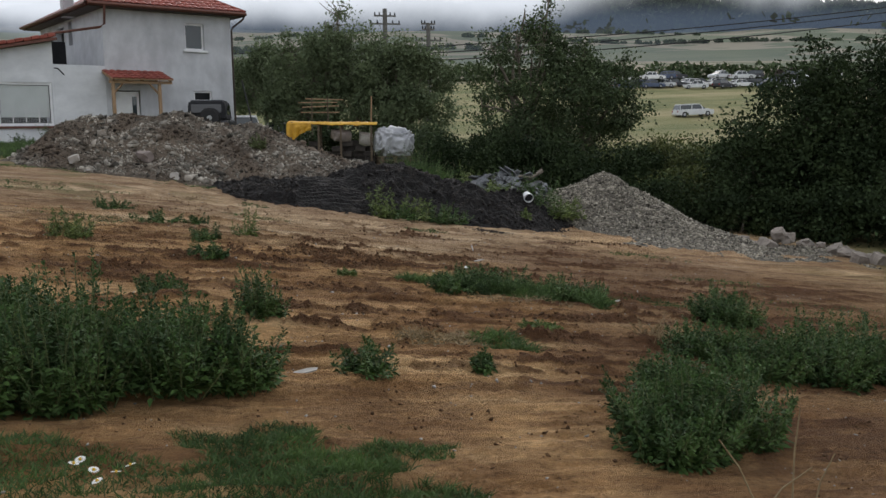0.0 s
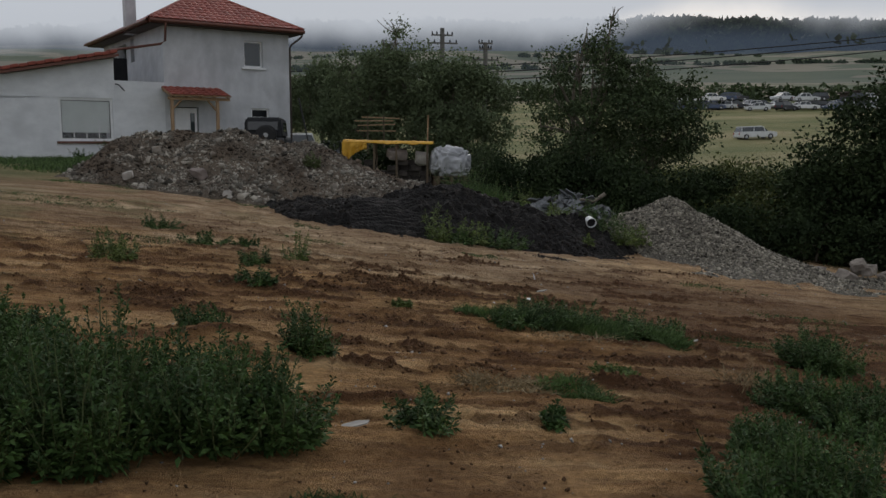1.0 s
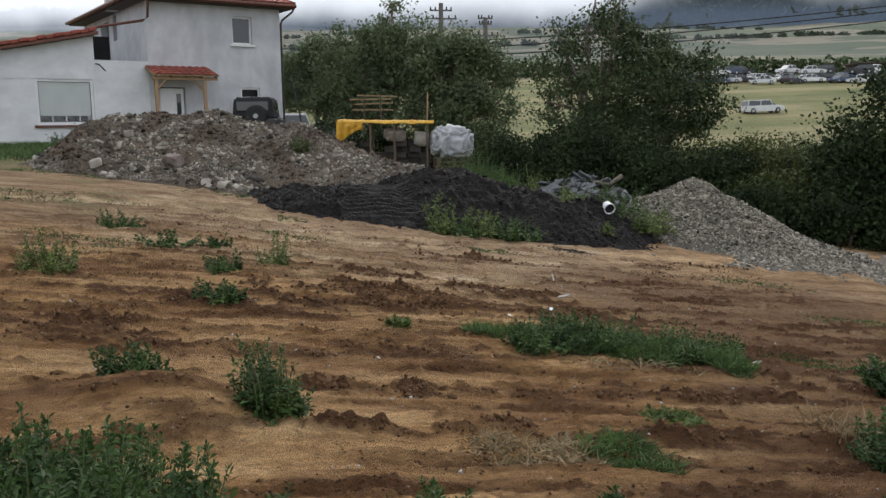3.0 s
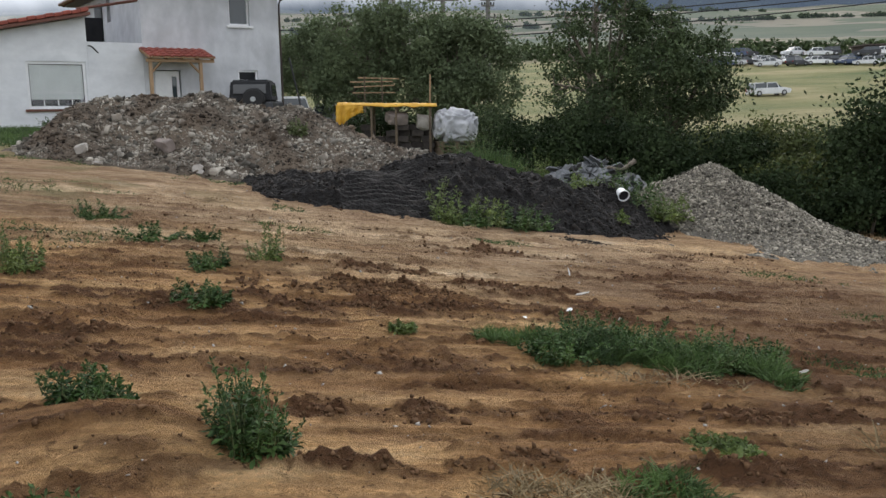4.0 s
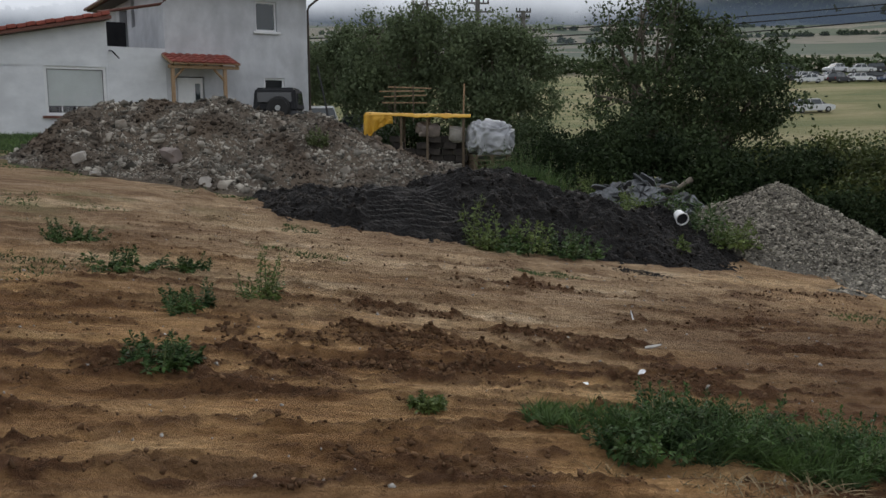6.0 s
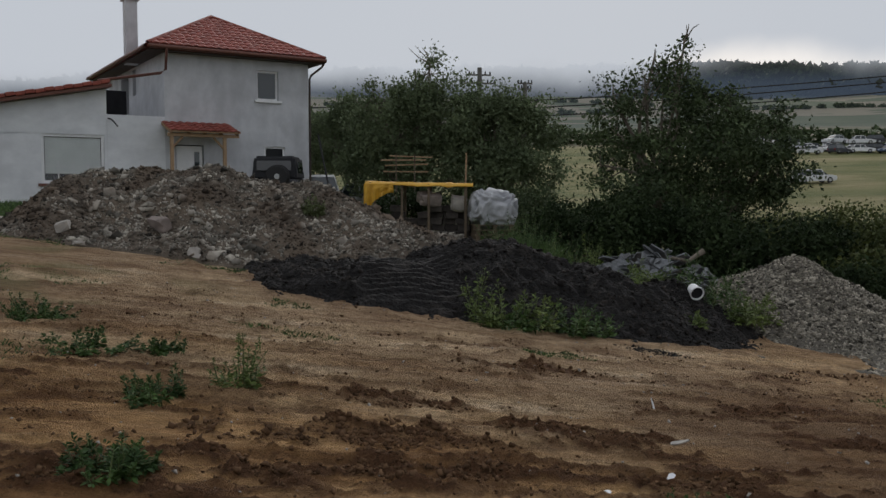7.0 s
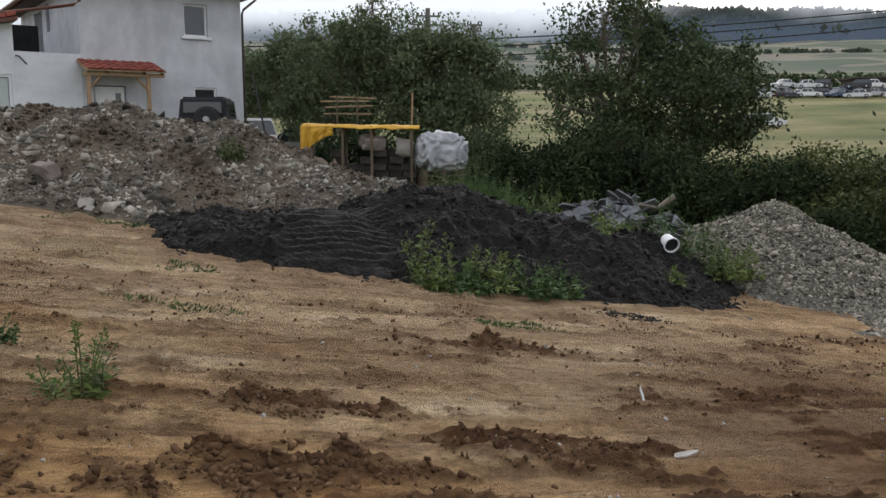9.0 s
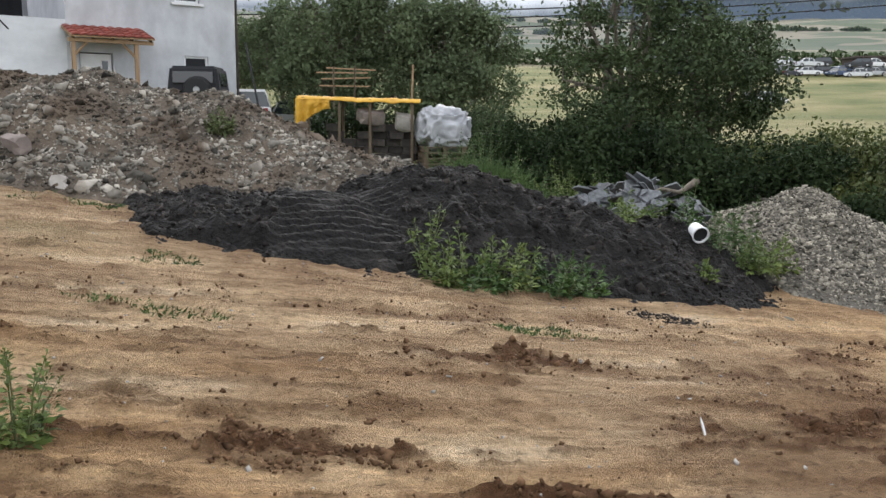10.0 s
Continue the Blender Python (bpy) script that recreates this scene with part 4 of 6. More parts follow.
BUSHES = [(8.3, 28.4, 1.9, 1.4, 2.0, M_LEAF3), (10.2, 29.2, 1.9, 1.4, 2.1, M_LEAF2), (8.9, 25.8, 1.3, 1.1, 1.4, M_LEAF3), (6.8, 27.0, 1.8, 1.3, 1.8, M_LEAF), (4.6, 28.0, 1.7, 1.3, 1.7, M_LEAF),
          (2.6, 29.0, 1.5, 1.2, 1.6, M_LEAF), (1.0, 34.0, 1.2, 1.0, 1.7, M_LEAF2), (12.2, 30.5, 2.0, 1.5, 2.3, M_LEAF3), (14.8, 31.0, 2.2, 1.6, 1.9, M_LEAF2), (17.6, 31.5, 2.2, 1.6, 2.0, M_LEAF2),
          (7.6, 24.4, 1.1, 0.9, 1.0, M_LEAF), (9.8, 23.6, 1.2, 1.0, 1.1, M_LEAF), (11.8, 22.6, 1.3, 1.1, 1.3, M_LEAF), (13.8, 21.6, 1.6, 1.3, 1.8, M_LEAF), (12.4, 17.6, 1.3, 1.2, 1.3, M_WEED),
          # this row is added as dark fill behind the walnut crowns and yellow cover
          (4.4, 35.6, 1.2, 0.9, 1.9, M_LEAF), (6.0, 36.0, 1.3, 0.9, 3.0, M_LEAF), (7.6, 35.6, 1.3, 0.9, 3.0, M_LEAF), (9.6, 35.8, 1.4, 1.0, 2.1, M_LEAF), (-2.4, 34.2, 1.3, 0.7, 1.3, M_LEAF)]
for k, (bx, by, rx, ry, h, mt) in enumerate(BUSHES):
    lb = [(0, 0, h * 0.45, rx, ry, h * 0.55), (rx * 0.5, 0.1, h * 0.7, rx * 0.5, ry * 0.6, h * 0.4), (-rx * 0.5, -0.1, h * 0.6, rx * 0.5, ry * 0.6, h * 0.4)]
    mt = {M_LEAF: M_HEDGE, M_LEAF2: M_LEAF}.get(mt, mt)
    tint = {M_HEDGE: "dark-green", M_LEAF: "mid-green", M_LEAF3: "yellow-green"}.get(mt, "deep green")
    tree("bush", bx, by, lb, int(100 * rx * ry), 56, 0.075, mt, f"dense {tint} bush growing along the ditch", 3, 0.04, 30 + k, spread=0.22, category="bush")


# ---- far tree belt at the field's edge: one stretch of wood that nobody could count ----
def tree_belt(name, spots, label, seed, mat=M_LEAF, leaf=1.0, dense=60):
    rng = np.random.default_rng(seed)
    pts = []
    for x, y, r, h in spots:
        n = int(dense * r)
        d = rng.normal(size=(n, 3))
        d /= np.linalg.norm(d, axis=1, keepdims=True)
        pts.append(np.array([x, y, float(plain(x, y)) + h * 0.5]) + d * np.array([r, r, h * 0.55]) * rng.uniform(0.6, 1.1, (n, 1)))
    v, f = leaf_quads(np.concatenate(pts), leaf, rng, 0.2, 1.2)
    return tagged(part(name, mesh_np(name, v, f), mat), label, "trees", kind="stuff")


rb = np.random.default_rng(91)
belt = [(x, 182 + rb.uniform(-5, 12), rb.uniform(2.5, 4.5), rb.uniform(2.0, 3.6)) for x in np.arange(-90, 150, 4.2)]
tree_belt("far_tree_belt", belt, "dark line of trees and bushes beyond the car field", 92, leaf=0.9)
ridge = [(rb.uniform(-700, 1100), rb.uniform(1015, 1500), rb.uniform(18, 30), rb.uniform(8, 13)) for _ in range(520)]
tree_belt("ridge_wood", ridge, "dark wood covering the distant ridge", 93, M_HEDGE, 9.5, 7)
lone = [(x + rb.uniform(-3, 3), hy + slope * x + rb.uniform(-3, 3), rb.uniform(1.5, 4.5), rb.uniform(1.2, 3.6)) for hy, x0, x1, slope in ((560, -200, 90, 0.1), (690, 60, 480, 0.06), (820, -250, 300, -0.04)) for x in np.arange(x0, x1, 5.0) if rb.random() < 0.55]
tree_belt("field_wood", lone, "dark far hedgerows between the hill fields", 94, leaf=1.5)


# ---- mist and haze before the ridge, painted as glowing sheets ----
def glow_mist_material(name, strength, density, z0, z1, x0, x1, low):
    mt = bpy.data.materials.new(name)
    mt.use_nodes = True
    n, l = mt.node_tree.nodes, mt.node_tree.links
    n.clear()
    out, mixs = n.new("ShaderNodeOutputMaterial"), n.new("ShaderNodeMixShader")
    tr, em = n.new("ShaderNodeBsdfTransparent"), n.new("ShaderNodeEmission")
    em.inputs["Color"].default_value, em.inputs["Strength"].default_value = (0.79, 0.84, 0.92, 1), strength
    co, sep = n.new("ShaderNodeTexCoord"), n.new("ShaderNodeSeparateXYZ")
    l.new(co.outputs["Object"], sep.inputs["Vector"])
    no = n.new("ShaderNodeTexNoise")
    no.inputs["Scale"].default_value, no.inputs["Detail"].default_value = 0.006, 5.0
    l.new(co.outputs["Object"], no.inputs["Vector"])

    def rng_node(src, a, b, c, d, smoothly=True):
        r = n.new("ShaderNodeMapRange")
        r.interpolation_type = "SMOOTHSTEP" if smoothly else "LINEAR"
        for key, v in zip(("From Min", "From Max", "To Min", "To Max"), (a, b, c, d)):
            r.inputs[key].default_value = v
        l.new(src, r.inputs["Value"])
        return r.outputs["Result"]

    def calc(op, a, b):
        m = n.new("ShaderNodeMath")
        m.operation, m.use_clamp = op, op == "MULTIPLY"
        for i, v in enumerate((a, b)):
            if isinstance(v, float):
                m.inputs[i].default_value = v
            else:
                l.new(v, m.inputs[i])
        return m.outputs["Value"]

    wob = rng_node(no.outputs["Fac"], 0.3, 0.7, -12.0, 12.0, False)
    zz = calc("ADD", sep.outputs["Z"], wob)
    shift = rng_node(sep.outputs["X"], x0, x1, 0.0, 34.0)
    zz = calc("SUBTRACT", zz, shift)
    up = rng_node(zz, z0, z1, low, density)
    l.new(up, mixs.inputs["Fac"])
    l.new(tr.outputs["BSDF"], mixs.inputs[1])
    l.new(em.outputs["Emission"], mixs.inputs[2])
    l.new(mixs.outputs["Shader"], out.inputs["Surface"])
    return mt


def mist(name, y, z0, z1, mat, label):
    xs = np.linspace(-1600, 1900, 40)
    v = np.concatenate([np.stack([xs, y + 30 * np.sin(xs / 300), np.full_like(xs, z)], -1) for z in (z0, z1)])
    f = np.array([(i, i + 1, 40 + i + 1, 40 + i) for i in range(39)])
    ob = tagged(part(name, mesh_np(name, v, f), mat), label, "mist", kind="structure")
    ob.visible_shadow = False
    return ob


# emission paints the mist's brightness and the pale low sky above the ridge
mist("backdrop", 900, 20, 420, glow_mist_material("ridge_mist_glow", 1.02, 0.95, 86, 128, 0, 330, 0.03), "glowing sheet standing for low grey mist and pale sky along the ridge")


# blue emission laid over the distant wood paints the air haze
def haze_glow_material():
    mt = bpy.data.materials.new("painted_blue_haze")
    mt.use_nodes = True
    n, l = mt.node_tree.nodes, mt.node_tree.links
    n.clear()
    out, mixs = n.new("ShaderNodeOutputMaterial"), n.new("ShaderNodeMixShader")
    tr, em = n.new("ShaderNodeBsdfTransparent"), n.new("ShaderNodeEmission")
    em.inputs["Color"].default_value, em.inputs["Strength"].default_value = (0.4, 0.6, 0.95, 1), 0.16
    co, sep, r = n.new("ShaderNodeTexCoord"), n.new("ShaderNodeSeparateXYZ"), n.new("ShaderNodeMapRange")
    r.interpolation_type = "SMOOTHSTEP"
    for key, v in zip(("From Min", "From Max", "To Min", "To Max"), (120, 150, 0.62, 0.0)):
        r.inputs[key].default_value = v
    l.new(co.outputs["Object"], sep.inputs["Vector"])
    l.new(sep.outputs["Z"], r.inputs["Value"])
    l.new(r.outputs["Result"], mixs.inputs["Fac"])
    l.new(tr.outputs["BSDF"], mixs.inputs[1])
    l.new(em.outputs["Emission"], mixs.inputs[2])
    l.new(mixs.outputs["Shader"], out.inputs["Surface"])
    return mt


# faint pale emission laid over the far fields paints the air haze
def field_haze_glow():
    mt = glow_mist_material("field_haze_glow", 0.18, 0.0, -8, 10, -5000, -4000, 0.28)
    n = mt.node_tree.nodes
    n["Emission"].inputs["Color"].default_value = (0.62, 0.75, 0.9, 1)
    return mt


mist("backdrop", 330, 16, 60, field_haze_glow(), "thin glowing sheet painting pale haze over the far fields")
mist("backdrop", 980, 60, 150, haze_glow_material(), "thin glowing blue sheet painting haze before the distant wood")


# ---- power poles and cables ----
M_CONCRETE = material("weathered_concrete", (0.16, 0.155, 0.15), (0.1, 0.097, 0.093), 3, 6, 0.9)
M_CABLE = material("black_cable", (0.02, 0.02, 0.022), (0.015, 0.015, 0.016), 3, 2, 0.6, bump=0)


def power_pole(x, y, top, arms, label):
    z = float(plain(x, y))
    t = empty("power_pole", pose(x, y, z, 0, 0, 12), label, "power pole", "power poles in the field")
    v, f = tube_np([(0, 0, -0.5), (0, 0, (top - z))], [0.34, 0.24], 8)
    part("pole", mesh_np("pole", v, f), M_CONCRETE, t)
    for dz, half in arms:
        bm = bmesh.new()
        box(bm, -half, half, -0.09, 0.09, top - z - dz - 0.08, top - z - dz + 0.08, 0.01)
        part("crossarm", bm, M_CONCRETE, t)
        for s in (-0.92, -0.5, 0.5, 0.92):
            v, f = tube_np([(s * half, 0, top - z - dz + 0.08), (s * half, 0, top - z - dz + 0.38)], [0.09, 0.06], 6)
            part("insulator", mesh_np("insulator", v, f), M_DARK, t)
    return t


power_pole(-0.2, 96.0, 14.6, [(0.75, 1.2), (1.6, 1.7)], "concrete power pole with two crossarms standing in the meadow")
power_pole(4.6, 98.0, 13.3, [(0.1, 0.8), (0.7, 0.7), (1.9, 1.5)], "concrete power pole with stacked insulators in the meadow")


def cable(x0, y0, z0, x1, y1, z1, sag, r=0.025):
    t = np.linspace(0, 1, 26)
    p = np.stack([x0 + (x1 - x0) * t, y0 + (y1 - y0) * t, z0 + (z1 - z0) * t - 4 * sag * t * (1 - t)], -1)
    return tagged(tube("overhead_cable", p, r, M_CABLE, None, "", 5), "thin black overhead cable slung across the sky", "cable", "overhead cables")


for k, (dz, sg) in enumerate(((0, 2.2), (0.35, 2.1), (0.8, 2.3))):
    cable(-12, 47, 4.9 + dz, 75, 57, 15.5 + 1.3 * dz, sg, 0.032)


# ---- cars ----
def car(name, m, paint, label, length=4.4, width=1.7, height=1.45, style="wagon", group=""):
    """A parked car, x along its length, standing on z 0."""
    t = empty(name, m, label, "car", group)
    hl, hw, zb, zw = length / 2, width / 2, 0.22, height * 0.6
    bm = bmesh.new()
    prof = [(-hl, zb + 0.12), (-hl + 0.12, zb), (hl - 0.15, zb), (hl, zb + 0.15), (hl - 0.02, zw - 0.18), (hl - 0.9, zw - 0.02), (-hl + 0.5, zw), (-hl + 0.04, zw - 0.04)]
    lft = [bm.verts.new((x, -hw, z)) for x, z in prof]
    rgt = [bm.verts.new((x, hw, z)) for x, z in prof]
    bm.faces.new(lft[::-1])
    bm.faces.new(rgt)
    for i in range(len(prof)):
        j = (i + 1) % len(prof)
        bm.faces.new([lft[i], lft[j], rgt[j], rgt[i]])
    bmesh.ops.recalc_face_normals(bm, faces=bm.faces)
    bmesh.ops.bevel(bm, geom=list(bm.edges), offset=0.05, segments=2, affect="EDGES")
    part("body", bm, paint, t)
    back = -hl + (0.12 if style == "wagon" else 0.75)
    low, up = [(back, -hw + 0.05), (hl - 1.05, hw - 0.05)], [(back + (0.25 if style == "wagon" else 0.6), -hw + 0.22), (hl - 1.85, hw - 0.22)]
    def cabin(z0, z1, s0, s1, grow):
        b2 = bmesh.new()
        v0 = []
        for z, s in ((z0, s0), (z1, s1)):
            a = [low[i][0] + (up[i][0] - low[i][0]) * s for i in (0, 1)]
            w = [low[i][1] + (up[i][1] - low[i][1]) * s for i in (0, 1)]
            v0.append([b2.verts.new(c) for c in ((a[0] - grow, w[0] - grow, z), (a[1] + grow, w[0] - grow, z), (a[1] + grow, w[1] + grow, z), (a[0] - grow, w[1] + grow, z))])
        for i in range(4):
            j = (i + 1) % 4
            b2.faces.new([v0[0][i], v0[0][j], v0[1][j], v0[1][i]])
        b2.faces.new(v0[1])
        b2.faces.new(v0[0][::-1])
        return b2
    part("glazing", cabin(zw - 0.03, height - 0.06, 0, 0.92, 0), M_GLASS, t, "dark glass all round the cabin")
    rf = cabin(height - 0.09, height, 0.9, 1.0, 0.015)
    part("roof", rf, paint, t)
    for px in (back + 0.12, (back + hl - 1.3) / 2, hl - 1.45):
        for s in (-1, 1):
            v, f = tube_np([(px, s * (hw - 0.045), zw - 0.05), (px + (0.12 if px < 0 else -0.25), s * (hw - 0.205), height - 0.07)], [0.05, 0.04], 4)
            part("pillar", mesh_np("pillar", v, f), paint, t)
    for wx in (-hl + 0.8, hl - 0.85):
        for s in (-1, 1):
            bm = bmesh.new()
            bmesh.ops.create_cone(bm, cap_ends=True, segments=16, radius1=0.31, radius2=0.31, depth=0.2, matrix=pose(wx, s * (hw - 0.08), 0.31, 90, 0, 0))
            wh = part("wheel", bm, M_CABLE, t)
            bm = bmesh.new()
            bmesh.ops.create_cone(bm, cap_ends=True, segments=12, radius1=0.18, radius2=0.17, depth=0.21, matrix=pose(wx, s * (hw - 0.075), 0.31, 90, 0, 0))
            part("rim", bm, M_METAL, wh)
    for s in (-1, 1):
        bm = bmesh.new()
        box(bm, hl - 0.14, hl + 0.01, s * (hw - 0.42) - 0.17, s * (hw - 0.42) + 0.17, zw - 0.33, zw - 0.2, 0.02)
        part("headlight", bm, M_WHITE, t)
        bm = bmesh.new()
        box(bm, -hl - 0.01, -hl + 0.08, s * (hw - 0.2) - 0.09, s * (hw - 0.2) + 0.09, zw - 0.35, zw - 0.08, 0.02)
        part("tail_light", bm, M_TAIL, t)
    return t


M_METAL = material("grey_metal", (0.45, 0.46, 0.47), (0.36, 0.37, 0.38), 5, 3, 0.4, 0.8, 0.03)
M_TAIL = material("red_lamp_plastic", (0.3, 0.02, 0.02), (0.2, 0.015, 0.015), 5, 2, 0.3, bump=0)
PAINTS = {w: material(f"{w}_car_paint", c, tuple(v * 0.85 for v in c), 2, 4, 0.35, 0.0, 0.02, spec=0.5) for w, c in
          {"white": (0.82, 0.83, 0.84), "silver": (0.66, 0.68, 0.7), "dark": (0.035, 0.038, 0.045), "blue": (0.07, 0.10, 0.18)}.items()}
car("silver_estate_car", pose(36.1, 101, float(plain(36.1, 101)), 0, -2, 8), PAINTS["silver"], "silver estate car parked alone on the meadow", 4.6, 1.75, 1.5)
car("white_car", pose(-7.1, 42.4, float(plain(-7.1, 42.4)), 0, 0, 100), PAINTS["white"], "white car parked beside the house behind the rubble", 4.2, 1.7, 1.5)
car("silver_car", pose(-5.5, 43.6, float(plain(-5.5, 43.6)), 0, 0, 172), PAINTS["silver"], "silver car parked on the grass behind the rubble", 4.3, 1.7, 1.42, "saloon")
rc = np.random.default_rng(17)
models, yard = {}, []
for k in range(46):
    tint = ("white", "dark", "silver", "white", "dark", "blue", "silver", "dark", "white")[k % 9]
    x, y = 36 + 46 * ((k * 0.618) % 1.0), 146 + 14 * rc.random()
    turn = rc.uniform(-35, 35) + (180 if rc.random() < 0.4 else 0)
    up = 0.0
    if k < 34:
        yard.append((x, y, turn))
    else:
        x, y, turn = yard[2 * (k - 34) + 1]
        up = 1.38
    m = pose(x, y, float(plain(x, y)) + up, 0, 0, turn)
    if tint not in models:
        models[tint] = car("scrap_car", m, PAINTS[tint], f"{tint} scrap car standing in the crowded car yard", 4.2, 1.7, 1.42, "wagon" if k % 2 else "saloon", "scrap cars in the far yard")
    else:
        copy_thing(models[tint], m)
M_SHED = material("red_brown_sheet", (0.06, 0.043, 0.038), (0.04, 0.03, 0.027), 1, 4, 0.7)
shed = empty("shed", pose(78, 158, float(plain(78, 158))), "low red-brown shed beside the car yard", "shed")
bm = bmesh.new()
box(bm, -5, 5, -3, 3, -0.5, 2.6, 0.05)
part("walls", bm, M_SHED, shed)
bm = bmesh.new()
box(bm, -5.4, 5.4, -3.4, 3.4, 2.6, 2.85, 0.05)
part("roof", bm, M_SOFFIT, shed)

# dark off-road car seen from behind
M_CANVAS = material("black_canvas", (0.025, 0.026, 0.03), (0.016, 0.017, 0.02), 4, 5, 0.75, bump=0.2, bump_scale=8)
jeep = empty("off_road_car", pose(-7.15, 34.6, float(plain(-7.15, 34.6)) - 0.1, 0, 0, 4) @ Matrix.Diagonal((1.12, 1.0, 1.06, 1)), "black off-road car with soft top and rear spare wheel", "car")
bm = bmesh.new()
box(bm, -0.72, 0.72, 0.0, 3.3, 0.45, 1.15, 0.06)
box(bm, -0.66, 0.66, 2.2, 3.35, 0.75, 1.2, 0.06)
part("body", bm, PAINTS["dark"], jeep)
bm = bmesh.new()
r = bmesh.ops.create_cube(bm, size=1.0, matrix=pose(0, 1.0, 1.52) @ Matrix.Diagonal((1.38, 1.95, 0.75, 1)))
for v in bm.verts:
    if v.co.z > 1.6:
        v.co.x *= 0.88
        v.co.y = 1.0 + (v.co.y - 1.0) * 0.93
bmesh.ops.bevel(bm, geom=list(bm.edges), offset=0.07, segments=3, affect="EDGES")
part("soft_top", bm, M_CANVAS, jeep)
bm = bmesh.new()
box(bm, -0.52, 0.52, -0.005, 0.1, 1.42, 1.74, 0.015)
part("rear_window", bm, M_PALEGLASS, jeep)
for s in (-1, 1):
    bm = bmesh.new()
    box(bm, s * 0.665 - 0.012, s * 0.665 + 0.012, 0.35, 1.5, 1.35, 1.72, 0.008)
    part("side_window", bm, M_PALEGLASS, jeep)
    for wy in (0.55, 2.75):
        bm = bmesh.new()
        bmesh.ops.create_cone(bm, cap_ends=True, segments=20, radius1=0.36, radius2=0.36, depth=0.22, matrix=pose(s * 0.68, wy, 0.36, 0, 90, 0))
        part("wheel", bm, M_CABLE, jeep)
    bm = bmesh.new()
    box(bm, s * 0.6 - 0.06, s * 0.6 + 0.06, -0.04, 0.03, 0.75, 0.95, 0.015)
    part("tail_light", bm, M_TAIL, jeep)
bm = bmesh.new()
bmesh.ops.create_cone(bm, cap_ends=True, segments=24, radius1=0.38, radius2=0.36, depth=0.2, matrix=pose(0.12, -0.12, 1.24, 90, 0, 0))
bmesh.ops.bevel(bm, geom=[e for e in bm.edges if len(e.link_faces) == 2 and e.calc_face_angle() > 1.0], offset=0.05, segments=3, affect="EDGES")
spare = part("spare_wheel", bm, M_CABLE, jeep)
bm = bmesh.new()
bmesh.ops.create_cone(bm, cap_ends=True, segments=16, radius1=0.09, radius2=0.08, depth=0.05, matrix=pose(0.12, -0.23, 1.24, 90, 0, 0))
part("hub_cap", bm, M_METAL, spare)

# ---- yellow cover, wrapped bale, timber rack behind the rubble ----
M_YELLOW = material("yellow_tarpaulin", (0.62, 0.36, 0.035), (0.45, 0.24, 0.03), 3, 6, 0.6, bump=0.4, bump_scale=6)
M_SILVER = material("grey_white_plastic_wrap", (0.55, 0.56, 0.58), (0.25, 0.26, 0.28), 2.2, 7, 0.45, bump=0.6, bump_scale=5, dist=0.05)
M_OLDWOOD = material("weathered_grey_wood", (0.16, 0.12, 0.08), (0.09, 0.07, 0.05), 5, 6, 0.8, bump=0.15, bump_scale=25, stretch=(4, 4, 0.6))
M_BRICK = material("reddish_block", (0.07, 0.06, 0.053), (0.03, 0.027, 0.025), 5, 5, 0.9, bump=0.3, random_ob=0.3)
ty, tz = 32.0, float(plain(-2, 32))
lean = empty("covered_frame", pose(-2.05, ty, tz), "timber frame roofed with yellow tarpaulin over stacked blocks", "shelter")
for px in (-1.45, -0.5, 0.3, 1.4):
    for py in (-0.5, 0.6):
        bm = bmesh.new()
        box(bm, px - 0.035, px + 0.035, py - 0.035, py + 0.035, -0.3, 1.62 - 0.03 * px, 0.004)
        part("post", bm, M_OLDWOOD, lean)
n1, n2 = 60, 22
xs, ys = np.linspace(-1.6, 1.62, n1), np.linspace(-0.62, 0.72, n2)
X, Y = np.meshgrid(xs, ys)
Z = 1.66 - 0.02 * X + 0.02 * fbm(X / 0.3, Y / 0.3, 77, 3) - 0.1 * smooth(-0.45, -0.62, Y)
ids = np.arange(X.size).reshape(X.shape)
f = np.stack([ids[:-1, :-1], ids[:-1, 1:], ids[1:, 1:], ids[1:, :-1]], -1).reshape(-1, 4)
cv = part("tarpaulin", mesh_np("tarpaulin", np.stack([X, Y, Z], -1).reshape(-1, 3), f), M_YELLOW, lean, soft=True)
sd = cv.modifiers.new("thick", "SOLIDIFY")
sd.thickness = 0.02
s1 = np.linspace(0, 1, 26)
A, B = np.meshgrid(np.linspace(-1.62, -0.75, 40), s1)
drop = B * (0.62 + 0.18 * vnoise(A / 0.25, A * 0 + 3, 5) - 0.28 * smooth(-1.4, -0.8, A))
Yd = -0.66 + 0.06 * np.sin(A * 26 + 2 * B) * B + 0.03 * fbm(A / 0.2, B * 3, 8, 3)
ids = np.arange(A.size).reshape(A.shape)
f = np.stack([ids[:-1, :-1], ids[:-1, 1:], ids[1:, 1:], ids[1:, :-1]], -1).reshape(-1, 4)
cv = part("hanging_flap", mesh_np("hanging_flap", np.stack([A, Yd, 1.62 - drop], -1).reshape(-1, 3), f), M_YELLOW, lean, soft=True)
sd = cv.modifiers.new("thick", "SOLIDIFY")
sd.thickness = 0.015
stack = empty("block_stack", pose(-1.6, 31.95, tz), "rough stack of reddish and grey blocks beneath the yellow cover", "block stack")
rk = np.random.default_rng(23)
